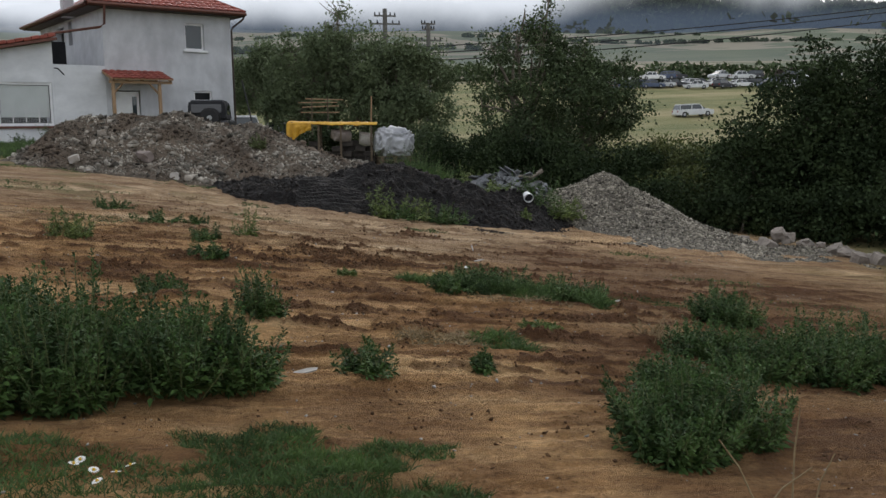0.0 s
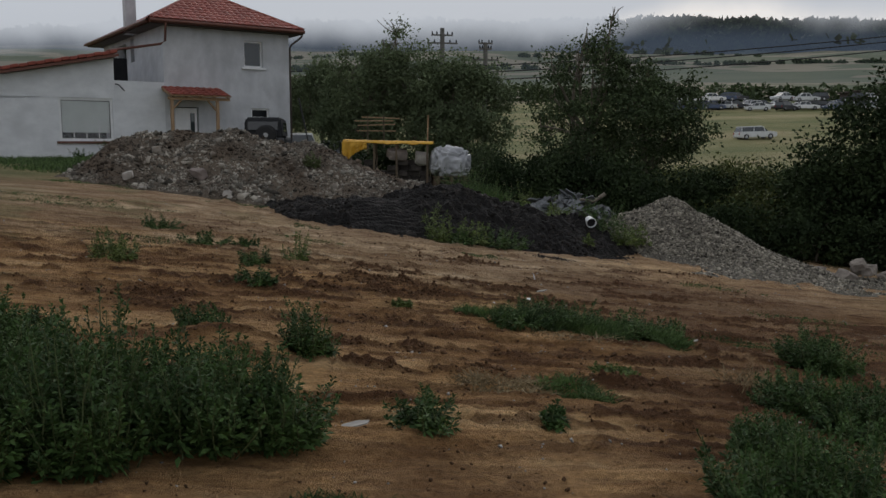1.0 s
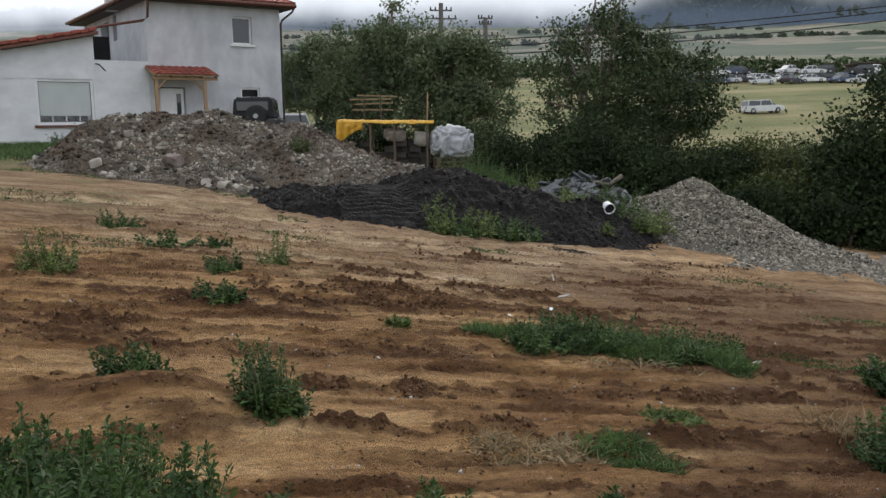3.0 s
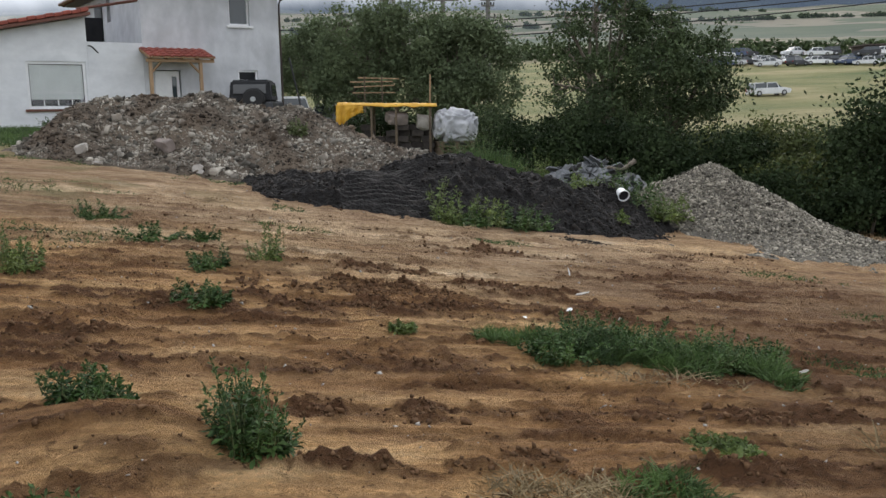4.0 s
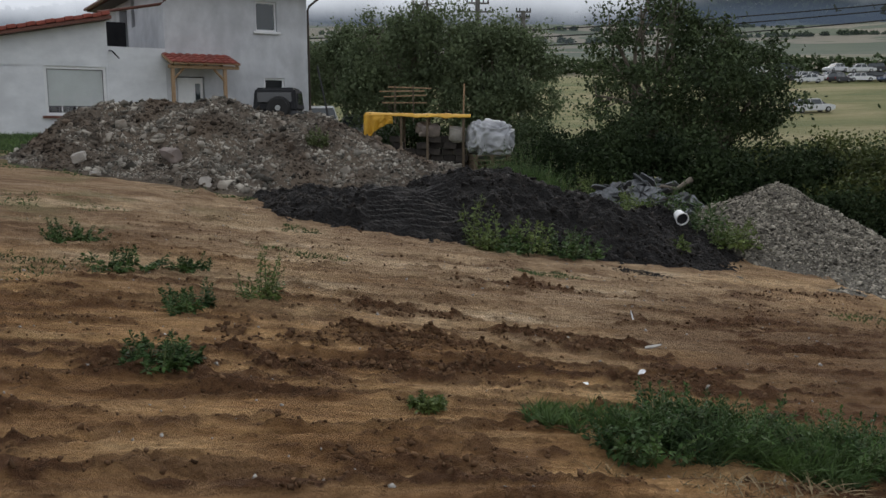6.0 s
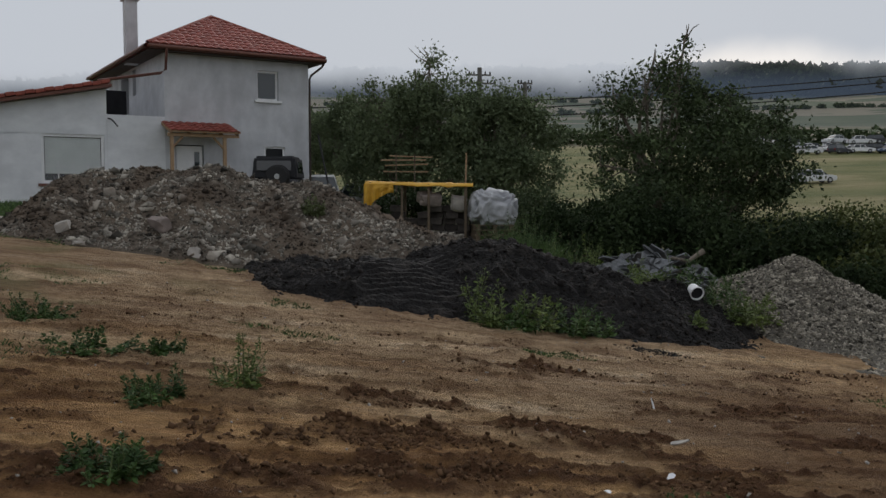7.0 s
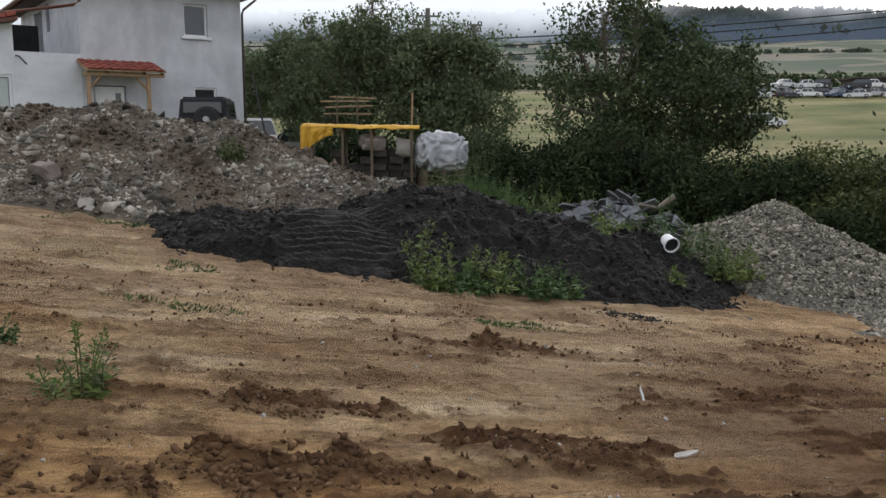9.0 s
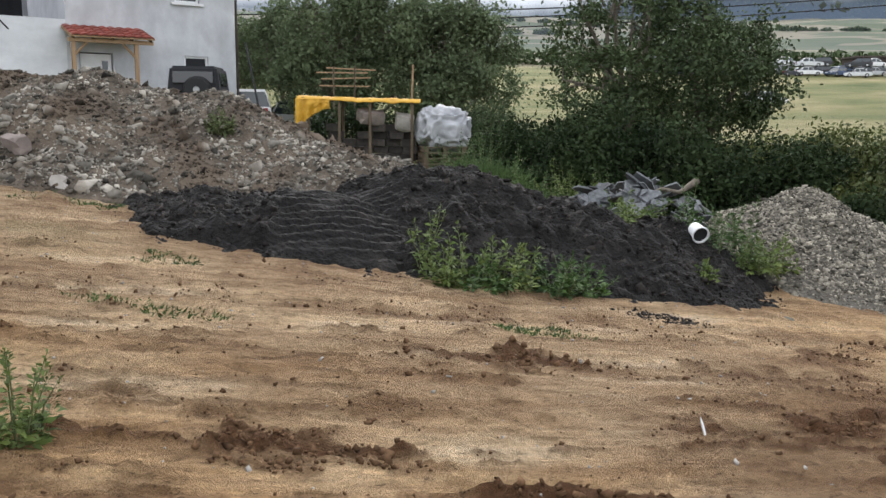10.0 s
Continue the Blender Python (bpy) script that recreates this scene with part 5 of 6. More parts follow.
for row in range(5):
    for k in range(7):
        if row == 4 and k in (1, 2, 5, 6) or row == 3 and k in (1, 6):
            continue
        bm = bmesh.new()
        box(bm, -0.19, 0.19, -0.12, 0.12, 0, 0.19, 0.012)
        part("block", bm, M_BRICK, stack, m=pose(-1.15 + 0.4 * k + 0.06 * (row % 2), rk.uniform(-0.12, 0.12), 0.195 * row, rk.uniform(-3, 3), rk.uniform(-3, 3), rk.uniform(-22, 22)))
bx0, by0 = 0.13, 31.6
bz0 = float(plain(bx0, by0))
bm = bmesh.new()
bmesh.ops.create_icosphere(bm, subdivisions=5, radius=1.0)
for v in bm.verts:
    c = v.co
    q = Vector([math.copysign(abs(a) ** 0.62, a) for a in c])
    fold = 0.17 * (1 - abs(noise.noise(c * 2.6 + Vector((3, 1, 2)))) * 2) + 0.05 * noise.noise(c * 7)
    v.co = Vector((q.x * 0.58, q.y * 0.55, q.z * 0.45 + 0.45)) + c * fold
bale = part("wrapped_bale", bm, M_SILVER, None, m=pose(bx0, by0, bz0 + 0.72, 0, 5, 10), soft=True)
pallets = empty("pallet_stack", pose(bx0, by0, bz0, 0, 0, 10), "stack of dark weathered pallets below the wrapped load", "pallets")
for k in range(5):
    for yy in (-0.5, -0.17, 0.17, 0.5):
        bm = bmesh.new()
        box(bm, -0.6, 0.6, yy - 0.07, yy + 0.07, 0.145 * k + 0.1, 0.145 * k + 0.13, 0.003)
        part("board", bm, M_OLDWOOD, pallets)
    for xx in (-0.5, 0, 0.5):
        bm = bmesh.new()
        box(bm, xx - 0.06, xx + 0.06, -0.56, 0.56, 0.145 * k - 0.01, 0.145 * k + 0.1, 0.003)
        part("bearer", bm, M_OLDWOOD, pallets)
tagged(bale, "bulky pallet load wrapped in crumpled grey-white plastic", "wrapped load")
rack = empty("timber_rack", pose(-2.85, 36.0, float(plain(-2.85, 36))), "open rack of weathered yellow battens and poles", "rack")
for k, (z, a) in enumerate(((2.35, 0), (1.95, 1), (2.2, -3), (2.5, 4))):
    bm = bmesh.new()
    box(bm, -0.85, 0.75, -0.03, 0.03, z - 0.022, z + 0.022, 0.004)
    part("batten", bm, M_WOOD, rack, m=pose(0.05 * k, 0.25 * k, 0, 0, a * 0.4, a * 4))
for px in (-0.3, 0.35):
    bm = bmesh.new()
    box(bm, px - 0.022, px + 0.022, -0.08, -0.035, -0.3, 2.55, 0.004)
    part("upright", bm, M_OLDWOOD, rack)
v, f = tube_np([(-0.75, 34.0, float(plain(-0.75, 34)) - 0.2), (-0.66, 34.0, 3.0)], [0.04, 0.03], 6)
tagged(part("wooden_stake", mesh_np("wooden_stake", v, f), M_WOOD), "tall thin wooden stake standing behind the cover", "stake")
v, f = tube_np([(-6.35, 38.4, 3.9), (-5.45, 36.8, 0.7)], [0.035, 0.035], 6)
tagged(part("leaning_prop", mesh_np("leaning_prop", v, f), M_CABLE), "dark thin pole leaning against the house corner", "pole")

M_ROSE = material("grey_pink_stone", (0.3, 0.25, 0.225), (0.17, 0.145, 0.13), 4, 6, 0.9, bump=0.5, bump_scale=14)

# ---- stone slabs, bucket, boulders, concrete lumps ----
slabs = empty("slab_heap", pose(3.2, 22.2, float(plain(3.2, 22.2))), "loose heap of broken slate-grey slabs", "slab heap")
rs = np.random.default_rng(29)


def slab_mesh(seed):
    g = np.random.default_rng(seed)
    bm = bmesh.new()
    n = int(g.integers(4, 7))
    ring = [(math.cos(2 * math.pi * k / n + g.uniform(-0.3, 0.3)) * g.uniform(0.75, 1.2), math.sin(2 * math.pi * k / n + g.uniform(-0.3, 0.3)) * g.uniform(0.5, 0.9)) for k in range(n)]
    lo_, hi_ = [bm.verts.new((a, b, -0.07)) for a, b in ring], [bm.verts.new((a * 0.94, b * 0.94, 0.07)) for a, b in ring]
    bm.faces.new(lo_[::-1])
    bm.faces.new(hi_)
    for k in range(n):
        bm.faces.new([lo_[k], lo_[(k + 1) % n], hi_[(k + 1) % n], hi_[k]])
    me = bpy.data.meshes.new("slab")
    bm.normal_update()
    bm.to_mesh(me)
    bm.free()
    me.materials.append(M_SLAB)
    return me


slab_meshes = [slab_mesh(s) for s in range(10)]
inv = slabs.matrix_basis.inverted()
for k in range(230):
    a, r = rs.uniform(0, 2 * math.pi), math.sqrt(rs.uniform(0, 1))
    x, y = 3.2 + 1.75 * r * math.cos(a), 22.0 + 1.45 * r * math.sin(a)
    h = max(float(slab_h(x, y)), 0.0)
    s = rs.uniform(0.09, 0.2) if k % 4 else rs.uniform(0.17, 0.26)
    part("slab", slab_meshes[k % 10], None, slabs, m=inv @ pose(x, y, float(plain(x, y)) + h * 0.9 + 0.03, rs.uniform(-50, 50), rs.uniform(-50, 50), rs.uniform(0, 360)) @ Matrix.Diagonal((s, s, s, 1)))

bz = float(plain(3.13, 19.46) + max(black_h(3.13, 19.46), gravel_h(3.13, 19.46), 0))
bucket = empty("bucket", pose(3.15, 19.4, bz + 0.1, 108, 0, 8) @ Matrix.Diagonal((0.55, 0.55, 0.55, 1)), "white plastic bucket lying on its side in weeds", "bucket")
bm = bmesh.new()
rings = [[bm.verts.new((r * math.cos(2 * math.pi * k / 24), r * math.sin(2 * math.pi * k / 24), z)) for k in range(24)] for r, z in [(0.14, -0.29), (0.178, 0.08), (0.205, 0.08), (0.205, 0.04), (0.19, 0.04), (0.15, -0.3)]]
for a, b in zip(rings, rings[1:]):
    for k in range(24):
        bm.faces.new([a[k], a[(k + 1) % 24], b[(k + 1) % 24], b[k]])
bm.faces.new(rings[0])
bm.faces.new(rings[-1][::-1])
bmesh.ops.recalc_face_normals(bm, faces=bm.faces)
part("shell", bm, M_WHITE, bucket)
# near-black plug paints the shade in the bucket's open mouth
bm = bmesh.new()
bmesh.ops.create_cone(bm, cap_ends=True, segments=24, radius1=0.142, radius2=0.17, depth=0.3, matrix=pose(0, 0, -0.115))
part("shade_plug", bm, M_DARK, bucket, "dark plug standing in for shade inside the bucket")


M_LUMP = material("dusty_concrete", (0.34, 0.3, 0.26), (0.15, 0.13, 0.112), 3, 9, 0.95, bump=1.0, bump_scale=8, dist=0.06)


def boulder(name, x, y, z, sx, sy, sz, mat, label, seed, category="stone", group=""):
    bm = bmesh.new()
    bmesh.ops.create_icosphere(bm, subdivisions=2, radius=1.0)
    o = Vector((seed * 3.1, seed * 1.7, 0))
    for v in bm.verts:
        c = v.co
        k = 1 + 0.6 * noise.noise(c * 1.2 + o) + 0.5 * noise.noise(c * 2.6 + o)
        q = Vector([max(-0.66, min(0.66, a)) for a in c * k])
        v.co = Vector((q.x * sx, q.y * sy, q.z * sz)) * 1.2
    ob = part(name, bm, mat, None, m=pose(x, y, z, seed * 17 % 50 - 25, seed * 23 % 50 - 25, seed * 47 % 360))
    return tagged(ob, label, category, group)


boulder("boulder", -4.69, 19.17, 0.74, 0.18, 0.14, 0.11, M_PALE, "pale cream stone lying at the foot of the rubble", 2)
boulder("boulder", -5.5, 19.82, 1.2, 0.2, 0.14, 0.16, M_ROSE, "grey-beige concrete block stuck in the rubble slope", 3)
boulder("boulder", -6.92, 19.38, 1.18, 0.14, 0.12, 0.1, M_PALE, "pale broken block at the end of the rubble", 4)
boulder("boulder", -6.49, 19.0, 0.93, 0.1, 0.07, 0.04, M_PALE, "white broken plaster piece at the rubble's foot", 5)
boulder("boulder", -1.75, 31.75, tz + 1.17, 0.42, 0.26, 0.24, M_ROSE, "grey-pink rough stone block resting on stacked blocks", 12)
boulder("boulder", -0.85, 31.75, tz + 1.02, 0.3, 0.26, 0.28, M_PALE, "beige pointed stone resting on stacked blocks", 27)
for k in range(24):
    a = rs.uniform(-1.2, 1.5)
    x, y = 9.7 + a, 19.9 + rs.uniform(-1.2, 1.2) - 0.6 * a
    s = rs.uniform(0.09, 0.22) if k % 3 else rs.uniform(0.18, 0.3)
    boulder("concrete_lump", x, y, float(plain(x, y)) + 0.3 * s + (0.25 if abs(a) < 0.5 else 0), s * rs.uniform(0.8, 1.3), s * 0.8, s * rs.uniform(0.5, 0.9), M_LUMP, "broken lump of pale concrete beside the hedge", 6 + k, "concrete lump", "concrete lumps by the hedge")

# ---- small pieces on the earth ----
def sliver(name, x, y, sx, sy, turn, mat, label, category, seed, lift=0.02, tip=6):
    g = np.random.default_rng(seed)
    bm = bmesh.new()
    ring = [(sx * c * g.uniform(0.8, 1.1), sy * s * g.uniform(0.7, 1.1)) for c, s in ((-1, -0.6), (-0.2, -1), (0.8, -0.7), (1, 0.3), (0.3, 1), (-0.7, 0.8))]
    a, b = [bm.verts.new((p, q, 0)) for p, q in ring], [bm.verts.new((p * 0.95, q * 0.95, 0.008)) for p, q in ring]
    bm.faces.new(a[::-1])
    bm.faces.new(b)
    for k in range(6):
        bm.faces.new([a[k], a[(k + 1) % 6], b[(k + 1) % 6], b[k]])
    return tagged(part(name, bm, mat, None, m=pose(x, y, float(ground_z(x, y)) + lift, tip, -8, turn)), label, category)


sliver("plaster_shard", 1.28, 12.42, 0.085, 0.03, 10, M_PALE, "flat white plaster shard lying on brown earth", "shard", 1)
sliver("plaster_shard", 1.0, 11.45, 0.07, 0.025, 60, M_WHITE, "narrow white shard standing in brown earth", "shard", 2, 0.03, 35)
sliver("plaster_shard", 0.53, 11.08, 0.035, 0.03, 30, M_WHITE, "small white chip lying on brown earth", "shard", 3)
sliver("paper_scrap", -0.64, 6.0, 0.1, 0.05, 15, M_PALE, "torn white paper scrap beside a weed", "paper", 4)
sliver("plaster_shard", 1.29, 13.47, 0.008, 0.06, 20, M_WHITE, "thin white splinter stuck upright in the earth", "shard", 5, 0.05, 70)
sliver("plaster_shard", 2.75, 10.2, 0.06, 0.025, 30, M_PALE, "flat white shard at the edge of the grass", "shard", 6)
rg = np.random.default_rng(37)
pts, sz = [], []
for cx, cy, a, b in CLODS:
    n = int(2600 * a * b)
    q = np.stack([rg.uniform(cx - 1.2 * a, cx + 1.2 * a, n), rg.uniform(cy - 1.8 * b, cy + 1.8 * b, n)], -1)
    q = q[clod_amount(q[:, 0], q[:, 1]) > rg.uniform(0.1, 1.0, n)]
    pts.append(q)
    sz.append(np.clip(rg.lognormal(-4.45, 0.45, len(q)), 0.005, 0.028))
q = np.stack([rg.uniform(-4.5, 5, 60000), rg.uniform(4.5, 16.5, 60000)], -1)
keep = crumb_band(q[:, 0], q[:, 1]) + 0.12 > rg.uniform(0.1, 2.4, len(q))
pts.append(q[keep])
sz.append(np.clip(rg.lognormal(-4.9, 0.45, keep.sum()), 0.004, 0.018))
q, s = np.concatenate(pts), np.concatenate(sz)
v, f = stones(np.stack([q[:, 0], q[:, 1], ground_z(q[:, 0], q[:, 1]) + 0.25 * s], -1), s, rg, 0.8, True)
tagged(part("turned_earth", mesh_np("turned_earth", v, f), M_CLOD), "dark brown clods of freshly turned earth", "clods", kind="stuff")
q = np.stack([rg.uniform(-6, 7, 1500), rg.uniform(3.2, 18, 1500)], -1)
s = np.clip(rg.lognormal(-4.9, 0.4, len(q)), 0.004, 0.02)
v, f = stones(np.stack([q[:, 0], q[:, 1], ground_z(q[:, 0], q[:, 1]) + 0.1 * s], -1), s, rg, 0.6, True)
tagged(part("shingle", mesh_np("shingle", v, f), M_PALE), "small pale pebbles scattered over the earth", "pebbles", kind="stuff")


# ---- weeds and grass ----
def top_z(x, y):
    return float(max(ground_z(x, y), plain(x, y) + max(black_h(x, y), rubble_h(x, y), gravel_h(x, y), -1)))


def weed(x, y, r, h, stems, leaf, mat, label, seed, per=34, group="", narrow=2.2, name="weed", flop=1.0):
    """A leafy weed: many upright stems with long leaves set round them all the way up."""
    g = np.random.default_rng(seed)
    z = top_z(x, y)
    t = empty(name, pose(x, y, z), label, "weed", group)
    tubes, spots, ways, longs = [], [], [], []
    for _ in range(stems):
        a, d = g.uniform(0, 2 * math.pi), r * math.sqrt(g.uniform(0, 1))
        foot = np.array([0.75 * d * math.cos(a), 0.75 * d * math.sin(a), 0.0])
        foot[2] = float(plain(x + foot[0], y + foot[1]) - plain(x, y)) - 0.03
        tuft = 1.0 + 0.35 * float(vnoise((x + foot[0]) / 0.17, (y + foot[1]) / 0.17, seed))
        hh = h * g.uniform(0.5, 1.12) * (1 - 0.35 * (d / r) ** 2) * tuft
        tip = foot + np.array([0.4 * d * math.cos(a) + flop * g.normal() * 0.09 * h, 0.4 * d * math.sin(a) + flop * g.normal() * 0.09 * h, hh])
        mid = (foot + tip) / 2 + np.array([g.normal() * 0.02, g.normal() * 0.02, 0.03])
        tubes.append(tube_np([foot, mid, tip], [0.006, 0.005, 0.002], 3))
        n = max(8, int(per * (0.35 + 0.65 * hh / h)))
        u = np.sort(g.uniform(0.08, 1.0, n))
        az = 2.4 * np.arange(n) + g.normal(size=n) * 0.5
        el = 0.1 + 0.9 * u**2 + g.normal(size=n) * 0.3
        out = np.stack([np.cos(az) * np.cos(el), np.sin(az) * np.cos(el), np.sin(el)], -1)
        spots.append(foot + (tip - foot) * u[:, None] + out * (0.05 * g.uniform(0, 1, n) * (1.1 - u))[:, None] * (0.4 + h))
        ways.append(out)
        longs.append(leaf * narrow * (1.45 - 0.85 * u) * g.uniform(0.6, 1.3, n))
    v, f = join_np(tubes)
    tagged(part("stalk", mesh_np("stalk", v, f), M_STEM, t), kind="stuff")
    p, way, long = np.concatenate(spots), np.concatenate(ways), np.concatenate(longs)[:, None]
    p[:, 2] = np.maximum(p[:, 2], 0.01)
    side = np.cross(way, g.normal(size=way.shape) * 0.5 + np.array([0, 0, 1.0]))
    side /= np.linalg.norm(side, axis=1, keepdims=True) + 1e-6
    wide = 0.2 * long
    droop = np.array([0, 0, -1.0]) * long * g.uniform(0.0, 0.4, (len(p), 1))
    v = np.stack([p, p + 0.55 * long * way + wide * side, p + long * way + droop, p + 0.55 * long * way - wide * side], 1).reshape(-1, 3)
    tagged(part("foliage", mesh_np("foliage", v, np.arange(len(v)).reshape(-1, 4)), mat, t), kind="stuff")
    return t


LEFT = [(-2.0, 5.1, 0.45, 0.66), (-2.55, 5.2, 0.5, 0.7), (-3.1, 5.5, 0.5, 0.6), (-2.4, 5.9, 0.45, 0.42), (-1.45, 5.45, 0.42, 0.5), (-1.05, 5.6, 0.32, 0.42), (-1.75, 5.9, 0.35, 0.4), (-3.6, 5.4, 0.6, 0.62),
        (-3.2, 6.5, 0.5, 0.33), (-2.45, 4.8, 0.4, 0.58), (-4.4, 6.0, 0.6, 0.55)]
for k, (x, y, r, h) in enumerate(LEFT):
    weed(x, y, r, 1.12 * h, int(270 * r), 0.024, M_WEED, "tall bushy dark-green weed in a thick stand", 100 + k, 84, "weeds in the thick stand")
RIGHT = [(1.88, 5.4, 0.45, 0.6), (2.35, 5.65, 0.4, 0.55), (1.7, 5.1, 0.3, 0.4), (3.3, 7.5, 0.5, 0.5), (3.95, 7.6, 0.55, 0.55), (3.0, 8.0, 0.35, 0.42), (4.6, 7.9, 0.6, 0.55), (3.95, 9.7, 0.4, 0.45), (2.2, 6.4, 0.3, 0.5)]
for k, (x, y, r, h) in enumerate(RIGHT):
    weed(x, y, r, h, int(260 * r), 0.024, M_WEED, "bushy green weed growing from bare earth", 130 + k, 80, "weeds at the track's edge")
SMALL = [(-1.14, 7.43, 0.2, 0.46, 44, 0.032, M_WEED, "rounded dark-green weed beside the earth mound"), (-2.05, 7.75, 0.22, 0.24, 34, 0.032, M_WEED, "low dark weed growing behind the earth mound"),
         (-2.16, 10.15, 0.24, 0.2, 30, 0.032, M_WEED, "low green weed with pale flower on bare earth"), (-2.5, 11.7, 0.3, 0.22, 22, 0.03, M_WEED, "low spreading weed on bare earth"),
         (-2.05, 12.2, 0.24, 0.42, 13, 0.032, M_WEED2, "tall sparse weed with upright stems"), (-3.4, 12.6, 0.38, 0.18, 20, 0.03, M_WEED, "low spreading weed on bare earth"), (-2.9, 12.9, 0.2, 0.2, 16, 0.03, M_WEED, "small scruffy weed on bare earth"),
         (-0.53, 10.16, 0.1, 0.13, 18, 0.028, M_WEED2, "tiny fresh green weed on bare earth"), (-0.2, 6.12, 0.24, 0.27, 30, 0.034, M_WEED, "low leafy weed beside white paper"),
         (-4.3, 13.6, 0.3, 0.25, 30, 0.03, M_WEED, "low weed on bare earth"), (-3.9, 10.6, 0.3, 0.35, 30, 0.03, M_WEED2, "thin weed on bare earth"), (1.45, 8.2, 0.22, 0.1, 24, 0.03, M_WEED2, "small flattened weed between wheel ruts"), (0.7, 6.55, 0.1, 0.16, 9, 0.04, M_WEED, "small broad-leaved weed between wheel ruts")]
for k, (x, y, r, h, n, lf, mt, lab) in enumerate(SMALL):
    weed(x, y, r, h, n, lf * 0.66, mt, lab, 160 + k, 64, "small weeds on the bare earth")
HEAPW = [(-0.05, 16.95, 0.38, 0.5, M_WEED2), (0.45, 17.1, 0.4, 0.6, M_WEED2), (1.0, 17.2, 0.38, 0.45, M_WEED), (1.3, 17.45, 0.3, 0.5, M_WEED), (0.2, 16.75, 0.3, 0.3, M_WEED), (-0.3, 17.3, 0.1, 0.85, M_WEED2),
         (3.6, 19.6, 0.4, 0.85, M_WEED), (3.95, 19.4, 0.4, 0.6, M_WEED2), (3.3, 20.2, 0.5, 0.8, M_WEED), (2.5, 20.4, 0.4, 0.5, M_WEED2), (4.3, 19.8, 0.3, 0.6, M_WEED2), (3.0, 18.4, 0.25, 0.25, M_WEED2),
         (1.8, 22.6, 0.6, 0.8, M_WEED), (2.4, 24.2, 0.7, 1.0, M_WEED2), (1.2, 24.8, 0.8, 1.0, M_WEED), (0.6, 26.6, 0.8, 1.2, M_WEED), (3.4, 25.0, 0.8, 0.9, M_WEED), (0.9, 28.4, 0.8, 1.3, M_WEED),
         (-0.6, 24.5, 0.6, 0.4, M_WEED2), (0.1, 22.7, 0.5, 0.5, M_WEED2), (-12.6, 33.2, 0.3, 0.8, M_WEED), (-13.4, 32.7, 0.4, 0.5, M_WEED)]
for k, (x, y, r, h, mt) in enumerate(HEAPW):
    fresh = "yellow-green" if mt is M_WEED2 else "green"
    weed(x, y, r, h, max(6, int((46 if y < 21 else 80) * r)), 0.046, mt, f"{fresh} leafy weed growing among the heaps", 200 + k, 36, "weeds among the heaps", 1.9, flop=2.2)


def blades(name, x, y, rx, ry, h, n, mat, label, seed, lie=0.35, wide=0.006):
    """Grass blades over an uneven patch, as one stretch."""
    g = np.random.default_rng(seed)
    a, d = g.uniform(0, 2 * math.pi, n), np.sqrt(g.uniform(0, 1, n))
    px, py = x + rx * d * np.cos(a), y + ry * d * np.sin(a)
    keep = d < 0.66 + 0.42 * fbm(px / 0.35, py / 0.3, seed, 3)
    px, py, d = px[keep], py[keep], d[keep]
    m = len(px)
    foot = np.stack([px, py, ground_z(px, py) - 0.01], -1)
    way = np.stack([g.normal(size=m) * lie, g.normal(size=m) * lie, np.ones(m)], -1)
    hh = (h * g.uniform(0.4, 1.15, m) * (1 - 0.5 * d**2))[:, None]
    side = np.cross(way, g.normal(size=(m, 3)))
    side = side / np.linalg.norm(side, axis=1, keepdims=True) * wide
    bend = np.stack([g.normal(size=m) * 0.3 * lie, g.normal(size=m) * 0.3 * lie, np.zeros(m)], -1)
    tip = foot + hh * (way / np.linalg.norm(way, axis=1, keepdims=True) + bend)
    mid = (foot + tip) / 2 + np.array([0, 0, 0.1]) * hh
    v = np.stack([foot - side, foot + side, mid + side * 0.8, mid - side * 0.8, tip, tip + side * 0.15], 1).reshape(-1, 3)
    base = 6 * np.arange(m)[:, None]
    f = np.concatenate([base + np.array([0, 1, 2, 3]), base + np.array([3, 2, 5, 4])])
    return tagged(part(name, mesh_np(name, v, f), mat), label, "grass", kind="stuff")


blades("grass", -0.35, 4.35, 1.05, 0.8, 0.085, 26000, M_GRASS, "short mixed green grass on the bank", 301, 0.9, 0.0035)
blades("grass", -1.9, 4.0, 1.1, 0.6, 0.08, 9000, M_GRASS, "thin short grass at the weeds' foot", 302, 0.9, 0.0035)
blades("grass", 1.5, 10.15, 1.55, 0.62, 0.22, 17000, M_GRASS, "thick patch of green grass between wheel ruts", 303, 1.0, 0.005)
blades("dry_grass", 0.4, 7.4, 0.5, 0.28, 0.16, 1600, M_STRAW, "flattened dry straw between wheel ruts", 304, 1.6, 0.004)
blades("grass", 0.95, 7.55, 0.55, 0.32, 0.14, 2600, M_GRASS, "flattened thin grass between wheel ruts", 305, 1.2, 0.005)
blades("dry_grass", 2.7, 8.4, 0.4, 0.5, 0.3, 350, M_STRAW, "sparse dry stalks beside the grass", 306, 0.8, 0.004)
blades("dry_grass", 1.3, 9.55, 1.1, 0.25, 0.12, 700, M_STRAW, "pale dry straw fringing the grass patch", 308, 1.6, 0.004)
blades("dry_grass", -2.3, 18.5, 0.9, 0.3, 0.15, 900, M_STRAW, "dry straw strewn at the black heap's foot", 307, 1.5, 0.005)
